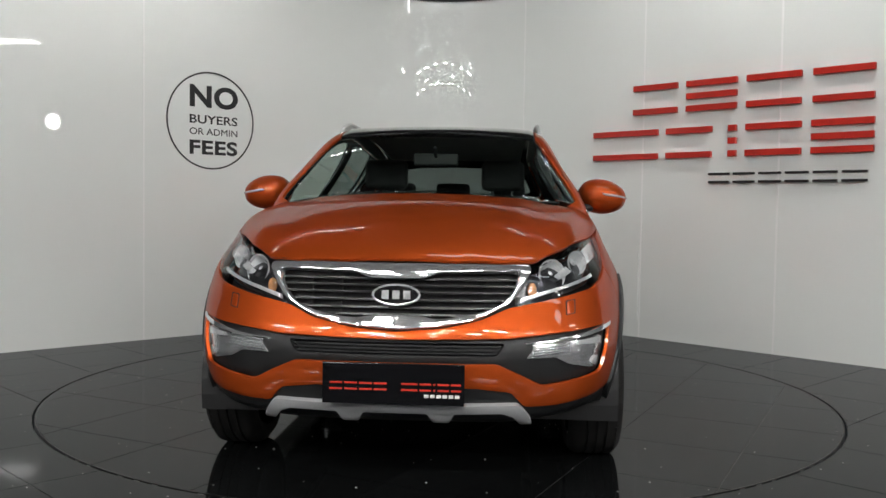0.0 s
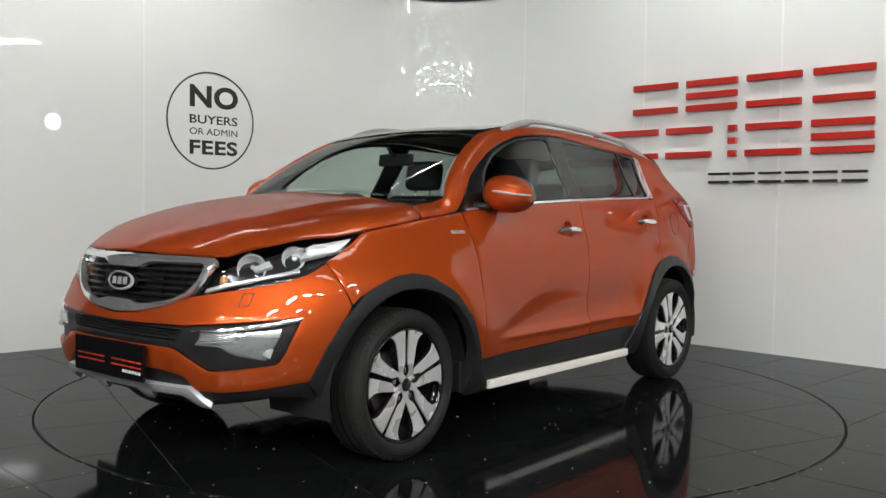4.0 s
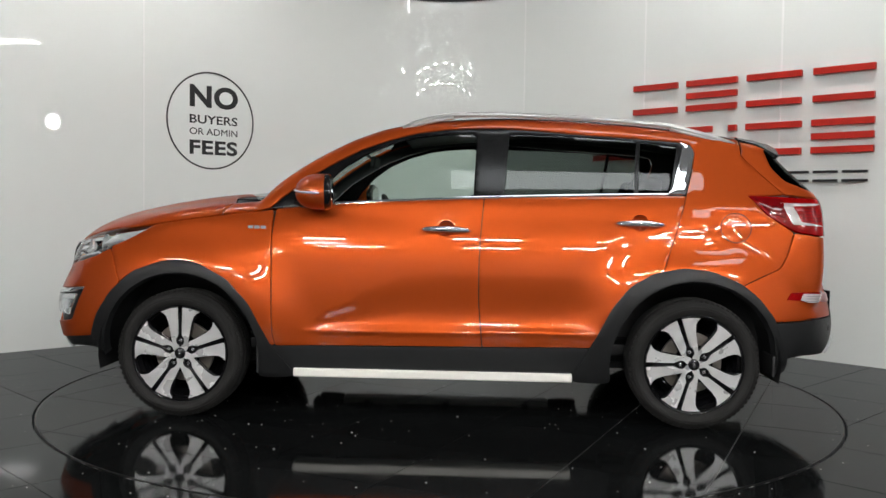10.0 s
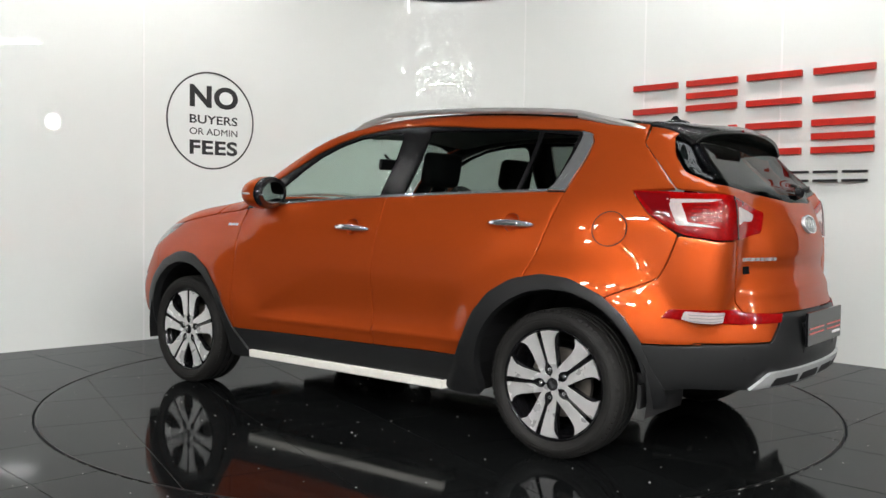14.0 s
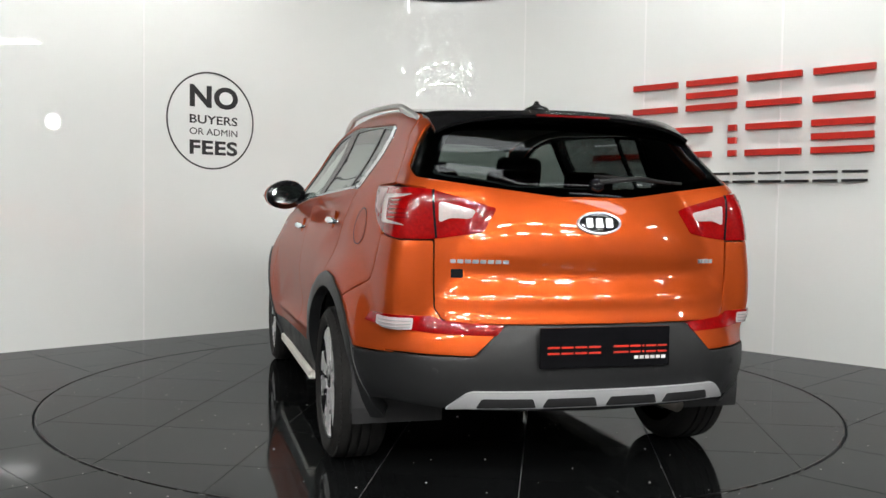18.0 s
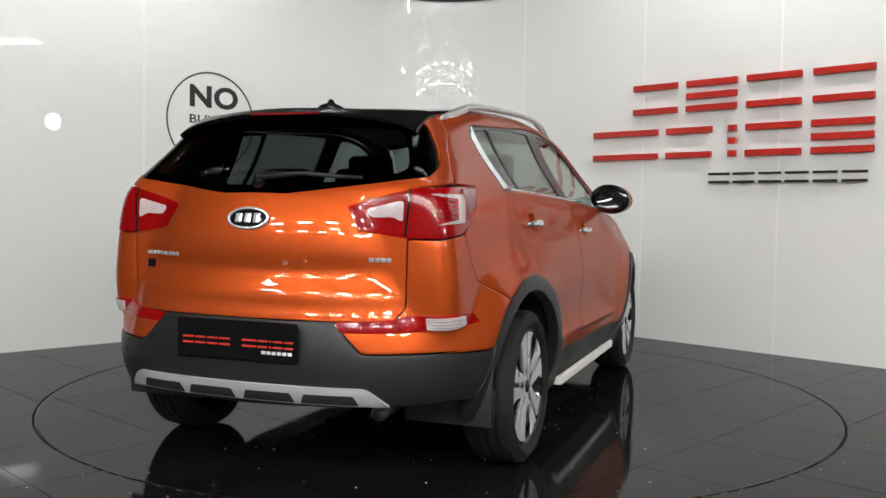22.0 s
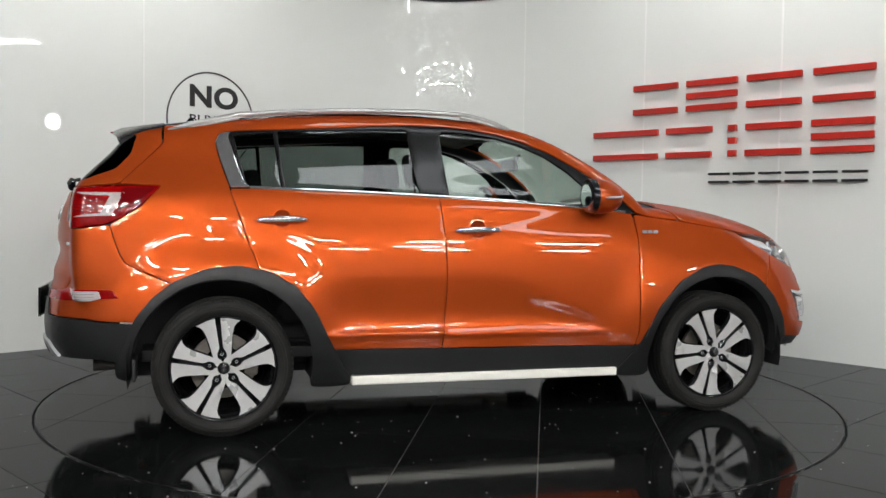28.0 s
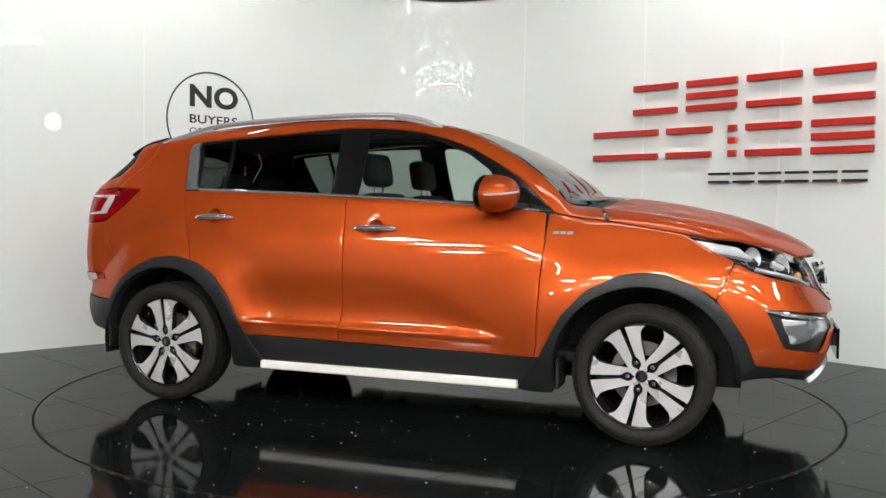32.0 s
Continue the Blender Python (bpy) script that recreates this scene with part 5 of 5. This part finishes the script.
number_plate(2.206, .380, .531, 1)
number_plate(-2.216, .520, .668, -1)
for y in (-.2, .2):
    bm = bmesh.new()
    box(bm, -2.193, -2.12, y - .02, y + .02, .58, .62)
    part("plate_mount", bm, BLACK_MATT, CAR)
    bm = bmesh.new()
    box(bm, 2.10, 2.203, y - .02, y + .02, .44, .50)
    part("plate_mount", bm, BLACK_MATT, CAR)
for i in range(8):
    y = .555 - i * .0265
    drape("tailgate_lettering", [(-2.1, y, .897), (-2.1, y - .021, .897), (-2.1, y - .021, .911), (-2.1, y, .911)], REAR, BRIGHT, CAR, off=.003, depth=.004, rnd=.002, gap=0, label="plain chrome bar on the tailgate")
drape("tailgate_emblem", [(-2.1, .553, .842), (-2.1, .508, .842), (-2.1, .508, .875), (-2.1, .553, .875)], REAR, BLACK_GLOSS, CAR, off=.002, depth=.003, rnd=.003, gap=0, label="small dark emblem")
for i in range(4):
    y = -.475 - i * .021
    drape("tailgate_lettering", [(-2.1, y, .895), (-2.1, y - .017, .895), (-2.1, y - .017, .911), (-2.1, y, .911)], REAR, BRIGHT, CAR, off=.003, depth=.004, rnd=.002, gap=0)
for i in range(3):
    x = .975 - i * .034
    drape("fender_lettering", side_pts((x, .985), (x - .028, .985), (x - .026, 1.0), (x + .002, 1.0)), flat(SIDE), BRIGHT, CAR, off=.003, depth=.004, rnd=.002, gap=0, mirror=True, label="plain chrome bar on the fender")
# parking sensors in the rear bumper
for y in (-.62, -.22, .22, .62):
    drape("parking_sensor", ellipse(y, .500, .012, .012, -2.1, 14), REAR, BLACK_MATT, CAR, off=.008, depth=.004, rnd=.001, gap=0)


def spoiler():
    bm = bmesh.new()
    rows = []
    for y in np.linspace(-.56, .56, 25):
        k = (y / .56) ** 2
        f = skin(x=-1.60, y=float(abs(y) * .97))
        drop = .012 * k + .03 * k ** 4
        sec = [(-1.60, f[2] + .002), (-1.70, f[2] - .006 - drop * .4), (-1.83 + .05 * k, 1.508 - .035 * k - drop), (-1.875 + .06 * k, 1.486 - .035 * k - drop), (-1.868 + .06 * k, 1.474 - .035 * k - drop), (-1.76 + .02 * k, 1.455 - .03 * k - drop), (-1.66, 1.44 - .03 * k)]
        rows.append([bm.verts.new((x, float(y), z)) for x, z in sec])
    for a, b in zip(rows, rows[1:]):
        for i in range(len(a)):
            j = (i + 1) % len(a)
            bm.faces.new((a[i], b[i], b[j], a[j]))
    bm.faces.new(rows[0])
    bm.faces.new(list(reversed(rows[-1])))
    bmesh.ops.recalc_face_normals(bm, faces=bm.faces)
    s = shade(part("roof_spoiler", bm, BLACK_SATIN, CAR, "black roof spoiler over the rear window"), 40)
    bm = bmesh.new()
    box(bm, -1.880, -1.868, -.16, .16, 1.475, 1.484, .002)
    part("brake_light", bm, RED_DEEP, s, "high brake light strip")


spoiler()


def antenna():
    bm = bmesh.new()
    z = skin(x=-1.47, y=0.0)[2]
    lathe(bm, [(.062, -.004), (.058, .010), (.040, .020), (.022, .026), (.014, .034), (.010, .044), (.001, .047)], 28)
    bmesh.ops.scale(bm, verts=bm.verts, vec=(1.3, .9, 1))
    bmesh.ops.translate(bm, verts=bm.verts, vec=(-1.47, 0, z))
    part("antenna", bm, BLACK_GLOSS, CAR, "small black roof antenna base", smooth=True)


antenna()


def wiper(pts, name, lab, blade):
    bm = bmesh.new()
    tube(bm, pts, [.011] + [.008] * (len(pts) - 2) + [.006], 8)
    w = part(name, bm, BLACK_MATT, CAR, lab, smooth=True)
    bm = bmesh.new()
    tube(bm, blade, .007, 6)
    part("blade", bm, RUBBER, w, "black rubber blade", smooth=True)


def on_screen(y, z, up=.014):
    # in the trough of the cowl, below the hood's rear edge
    p = skin(y=abs(y), z=z)
    return (p[0] + up * .6 + .02, y, p[2] + up - .026)


wiper([on_screen(-.55, 1.140, .004), on_screen(-.30, 1.148, .010), on_screen(-.02, 1.156, .006)], "wiper", "black front wiper", [on_screen(y, 1.150 + .012 * i / 5, .005) for i, y in enumerate(np.linspace(-.50, .12, 6))])
wiper([on_screen(.10, 1.142, .004), on_screen(.32, 1.150, .010), on_screen(.55, 1.158, .006)], "wiper", "black front wiper", [on_screen(y, 1.150 + .010 * i / 5, .005) for i, y in enumerate(np.linspace(.18, .66, 6))])


def on_back(y, z, up=.016):
    dom = Flat((-1, 0, 0), -.8, .8)
    dom.mid = 1.9
    p, _ = settle(dom, dom.flat([(-1.9, y, z)]))
    return (float(p[0][0]) - up, y, float(p[0][2]) + up * .5)


wiper([on_back(-.015, 1.195, .03), on_back(-.20, 1.213, .03), on_back(-.36, 1.205, .02)], "rear_wiper", "black rear wiper", [on_back(y, 1.228 - .02 * i / 5, .012) for i, y in enumerate(np.linspace(-.02, -.42, 6))])
bm = bmesh.new()
lathe(bm, [(.030, 0), (.028, .02), (.016, .032), (.001, .034)], 20)
bmesh.ops.transform(bm, matrix=Matrix.Translation(on_back(-.012, 1.195, .002)) @ Matrix.Rotation(radians(-80), 4, "Y"), verts=bm.verts)
part("wiper_pivot", bm, BLACK_GLOSS, CAR, "black rear wiper pivot", smooth=True)


# ---- cabin ----
def rounded_block(name, dims, m, material, label="", parent=None, bevel=.04, puff=.0):
    bm = bmesh.new()
    bmesh.ops.create_cube(bm, size=1)
    bmesh.ops.scale(bm, verts=bm.verts, vec=dims)
    bmesh.ops.bevel(bm, geom=list(bm.edges), offset=min(bevel, min(dims) * .45), segments=4, affect="EDGES", profile=.55)
    bmesh.ops.transform(bm, matrix=m, verts=bm.verts)
    return part(name, bm, material, parent or CAR, label, smooth=True)


def seat(x, y, lab):
    s = rounded_block("seat", (.50, .50, .16), pose(x + .12, y, .56), FABRIC, lab, bevel=.05)
    rounded_block("backrest", (.14, .50, .62), pose(x - .18, y, .88, 0, -14), FABRIC, "", s, .06)
    rounded_block("headrest", (.10, .27, .19), pose(x - .285, y, 1.315, 0, -10), FABRIC, "", s, .045)
    for dy in (-.06, .06):
        bm = bmesh.new()
        tube(bm, [(x - .265, y + dy, 1.15), (x - .28, y + dy, 1.26)], .006, 8)
        part("headrest_post", bm, CHROME, s, "chrome post")


seat(.02, .37, "black cloth front seat with headrest")
seat(.02, -.37, "black cloth front seat with headrest")
bench = rounded_block("rear_bench", (.48, 1.22, .16), pose(-.80, 0, .58), FABRIC, "black cloth rear bench", None, .05)
rounded_block("backrest", (.14, 1.22, .56), pose(-1.08, 0, .86, 0, -16), FABRIC, "", bench, .05)
for y in (.40, 0.0, -.40):
    rounded_block("headrest", (.09, .25, .15), pose(-1.165, y, 1.215, 0, -10), FABRIC, "", bench, .04)
dash = rounded_block("dashboard", (.52, 1.42, .26), pose(.72, 0, .965, 0, 6), TRIM_GREY, "dark grey dashboard", None, .09)
rounded_block("instrument_hood", (.22, .36, .10), pose(.56, -.37, 1.085), BLACK_MATT, "", dash, .04)
rounded_block("centre_screen", (.05, .30, .16), pose(.47, 0, 1.02, 0, -20), BLACK_GLOSS, "", dash, .015)
bm = bmesh.new()
rings = []
for i in range(40):
    a = 2 * math.pi * i / 40
    rings.append((.18 * math.cos(a), .18 * math.sin(a), 0))
for i in range(40):
    p, q = Vector(rings[i]), Vector(rings[(i + 1) % 40])
    tube(bm, [p, q], .014, 8)
for a in (0, 180, 270):
    tube(bm, [(.0, .0, -.02), (.17 * math.cos(radians(a)), .17 * math.sin(radians(a)), 0)], .016, 8)
lathe(bm, [(.001, .005), (.05, 0), (.055, -.03)], 20)
bmesh.ops.transform(bm, matrix=pose(.33, -.37, 1.02, 0, -64, 0) @ Matrix.Rotation(radians(90), 4, "Z"), verts=bm.verts)
part("steering_wheel", bm, BLACK_MATT, CAR, "black steering wheel", smooth=True)
rounded_block("rear_view_mirror", (.03, .25, .07), pose(.42, 0, 1.375, 0, -8), BLACK_MATT, "black rear view mirror", None, .014)
bm = bmesh.new()
tube(bm, [(.43, 0, 1.39), (.49, 0, 1.44)], .009, 8)
part("mirror_stem", bm, BLACK_MATT, CAR)
rounded_block("cabin_floor", (2.7, 1.42, .06), pose(-.35, 0, .37), BLACK_MATT, "", None, .01)
rounded_block("parcel_shelf", (.55, 1.15, .03), pose(-1.55, 0, 1.09), BLACK_MATT, "black load cover", None, .01)
rounded_block("underbody", (3.3, 1.10, .14), pose(0, 0, .345), BLACK_MATT, "black underbody", None, .03)
bm = bmesh.new()
tube(bm, [(-1.2, -.42, .30), (-1.70, -.45, .30), (-1.94, -.47, .295)], .03, 14)
part("exhaust", bm, DISC, CAR, "steel exhaust pipe", smooth=True)
drape("headliner", [(.25, .52, 1.5), (-.6, .53, 1.55), (-1.55, .50, 1.5), (-1.55, -.50, 1.5), (-.6, -.53, 1.55), (.25, -.52, 1.5)], Flat((0, 0, 1), -.4, .5), HEADLINER, CAR, off=-.045, depth=.004, grid=.12, rnd=.04, label="pale headliner")
# inner skins that close the doors and the ends
inner = [(.84, 1.07), (-.25, 1.135), (-1.25, 1.165), (-1.75, 1.15), (-1.74, .84), (-.98, .84), (-.80, .45), (-.70, .28), (.75, .28), (.85, .45), (1.0, .84), (1.64, .84), (1.55, .95), (1.1, 1.02)]
drape("inner_skin", side_pts(*inner), flat(SIDE), TRIM_GREY, CAR, off=-.045, depth=.004, grid=.08, edge=.04, rnd=.02, mirror=True)
NOSE_IN = [(2.1, 0, .86), (2.0, .45, .86), (1.75, .68, .93), (1.70, .74, .80), (1.76, .80, .62), (1.82, .82, .42), (2.0, .6, .30), (2.1, 0, .30)]
drape("inner_nose", both(NOSE_IN), FRONT, BLACK_MATT, CAR, off=-.085, depth=.004, grid=.08, edge=.04, rnd=.02)
TAIL_IN = [(-2.1, 0, 1.12), (-2.0, .5, 1.12), (-1.8, .70, 1.15), (-1.78, .75, .80), (-1.80, .80, .62), (-1.82, .82, .46), (-2.0, .7, .33), (-2.1, 0, .34)]
drape("inner_tail", both(TAIL_IN), REAR, BLACK_MATT, CAR, off=-.05, depth=.004, grid=.08, edge=.04, rnd=.02)

# ---- signs on the wall ----
def wall_matrix(direction, s, z, out):
    """A frame on a straight run of the wall: x to the right as seen from the hall, y up, z towards the hall. s: metres from the corner's apex."""
    a = Vector(APEX) + direction * s
    right = Vector((-direction.x, -direction.y, 0)) if direction is LEFT_DIR else Vector((direction.x, direction.y, 0))
    n = right.cross(Vector((0, 0, 1)))
    m = Matrix((right, Vector((0, 0, 1)), n)).transposed().to_4x4()
    return Matrix.Translation((a.x + n.x * out, a.y + n.y * out, z)) @ m


def sign_bar(name, material, parent, m, x0, x1, y0, y1, thick):
    bm = bmesh.new()
    box(bm, x0, x1, y0, y1, 0, thick, .0025)
    bmesh.ops.transform(bm, matrix=m, verts=bm.verts)
    return part(name, bm, material, parent)


def bar_sign():
    sign = tagged(new("wall_sign"), "raised red bars over a row of black bars", "sign")
    m = wall_matrix(RIGHT_DIR, 0, 0, .012)
    top = [(2.37, 2.80, 2), (2.886, 3.337, 3), (3.42, 3.862, 2), (3.952, 4.40, 2)]
    mid = [(1.955, 2.62, 2), (2.703, 3.125, 2), (3.272, 3.342, 3), (3.42, 3.87, 2), (3.948, 4.404, 3)]
    for cells, z0, z1 in ((top, 1.945, 2.20), (mid, 1.56, 1.815)):
        for a, b, n in cells:
            for k in range(n):
                h = .050
                zz = z1 - h - (z1 - z0 - h) * k / (n - 1)
                sign_bar("red_bar", RED_SIGN, sign, m, a, b, zz, zz + h, .03)
    w = (4.40 - 3.106) / 6
    for i in range(6):
        for zz in (1.413, 1.347):
            sign_bar("black_bar", BLACK_SIGN, sign, m, 3.106 + i * w, 3.106 + (i + 1) * w - .035, zz, zz + .019, .025)
    return sign


bar_sign()


def word(text, width, height, bold):
    """A flat word mesh with its lower left corner at the origin, of that width and height."""
    cu = bpy.data.curves.new("word", "FONT")
    cu.body, cu.size, cu.offset, cu.extrude = text, 1.0, bold, .002
    cu.resolution_u = 5
    cu.space_character = 1.0 + 1.6 * bold
    ob = bpy.data.objects.new("word", cu)
    scene.collection.objects.link(ob)
    bpy.context.view_layer.update()
    me = bpy.data.meshes.new_from_object(ob.evaluated_get(bpy.context.evaluated_depsgraph_get()))
    bpy.data.objects.remove(ob)
    bpy.data.curves.remove(cu)
    co = np.array([v.co for v in me.vertices])
    lo, hi = co.min(0), co.max(0)
    for v in me.vertices:
        v.co = ((v.co.x - lo[0]) / (hi[0] - lo[0]) * width, (v.co.y - lo[1]) / (hi[1] - lo[1]) * height, (v.co.z - lo[2]) / (hi[2] - lo[2]) * .0012)
    return me


def round_sign():
    sign = tagged(new("round_sign"), "round black outline sign reading no buyers or admin fees", "sign")
    cs, cz, r = 2.763, 1.827, .414
    m = wall_matrix(LEFT_DIR, cs, cz, .0015)
    bm = bmesh.new()
    lathe(bm, [(r, 0), (r, .0015), (r - .0135, .0015), (r - .0135, 0)], 120, m, True)
    part("ring", bm, VINYL, sign, "thin black ring")
    for text, x0, x1, z0, z1, bold in (("NO", -.203, .256, 1.934, 2.124, .036), ("BUYERS", -.203, .251, 1.798, 1.871, .014), ("OR ADMIN", -.203, .251, 1.704, 1.760, .0), ("FEES", -.203, .251, 1.537, 1.659, .030)):
        me = word(text, x1 - x0, z1 - z0, bold)
        me.transform(m @ Matrix.Translation((x0, z0 - cz, 0)))
        me.materials.append(VINYL)
        ob = new("lettering", me)
        ob.parent = sign
    return sign


round_sign()


# ---- dust and grit on the polished floor ----
def grit():
    rnd = random.Random(7)
    bm = bmesh.new()
    for i in range(420):
        x, y = rnd.uniform(-3.0, 3.0), rnd.uniform(-2.9, 0.6)
        s = rnd.uniform(.0012, .0032) * (1.6 if rnd.random() < .12 else 1)
        box(bm, -s, s, -s * rnd.uniform(.5, 1), s * rnd.uniform(.5, 1), 0, s, 0, pose(x, y, .0, 0, 0, rnd.uniform(0, 180)))
    ob = finish("floor_grit", bm, DUST)
    tagged(ob, "fine pale grit scattered on the black floor", "grit", kind="stuff")


grit()


# ---- what turns ----
CAR_ON_TABLE = pose(-0.004, -0.0124, 0)


def motions():
    """The turntable carries the car round; it starts gently and then keeps its pace."""
    rows = [(0, -94.19), (0.5, -97.90), (1, -102.24), (1.5, -106.76), (2, -111.20), (2.5, -115.65), (3, -120.10), (3.5, -124.60), (5.5, -142.42), (7, -155.78), (8.5, -169.18), (10, -182.73), (11.5, -196.14), (13, -209.41), (14.5, -222.57), (16.5, -240.52), (18, -254.26), (19.5, -267.89), (21, -281.61), (22.5, -295.36), (24, -309.07), (25.5, -322.33), (27.5, -339.82), (29, -352.97), (30.5, -366.37), (32, -379.53)]
    walk(TURN, [(t, pose(0, 0, 0, 0, 0, a)) for t, a in rows])
    walk(CAR, [(t, pose(0, 0, 0, 0, 0, a) @ CAR_ON_TABLE) for t, a in rows])


motions()
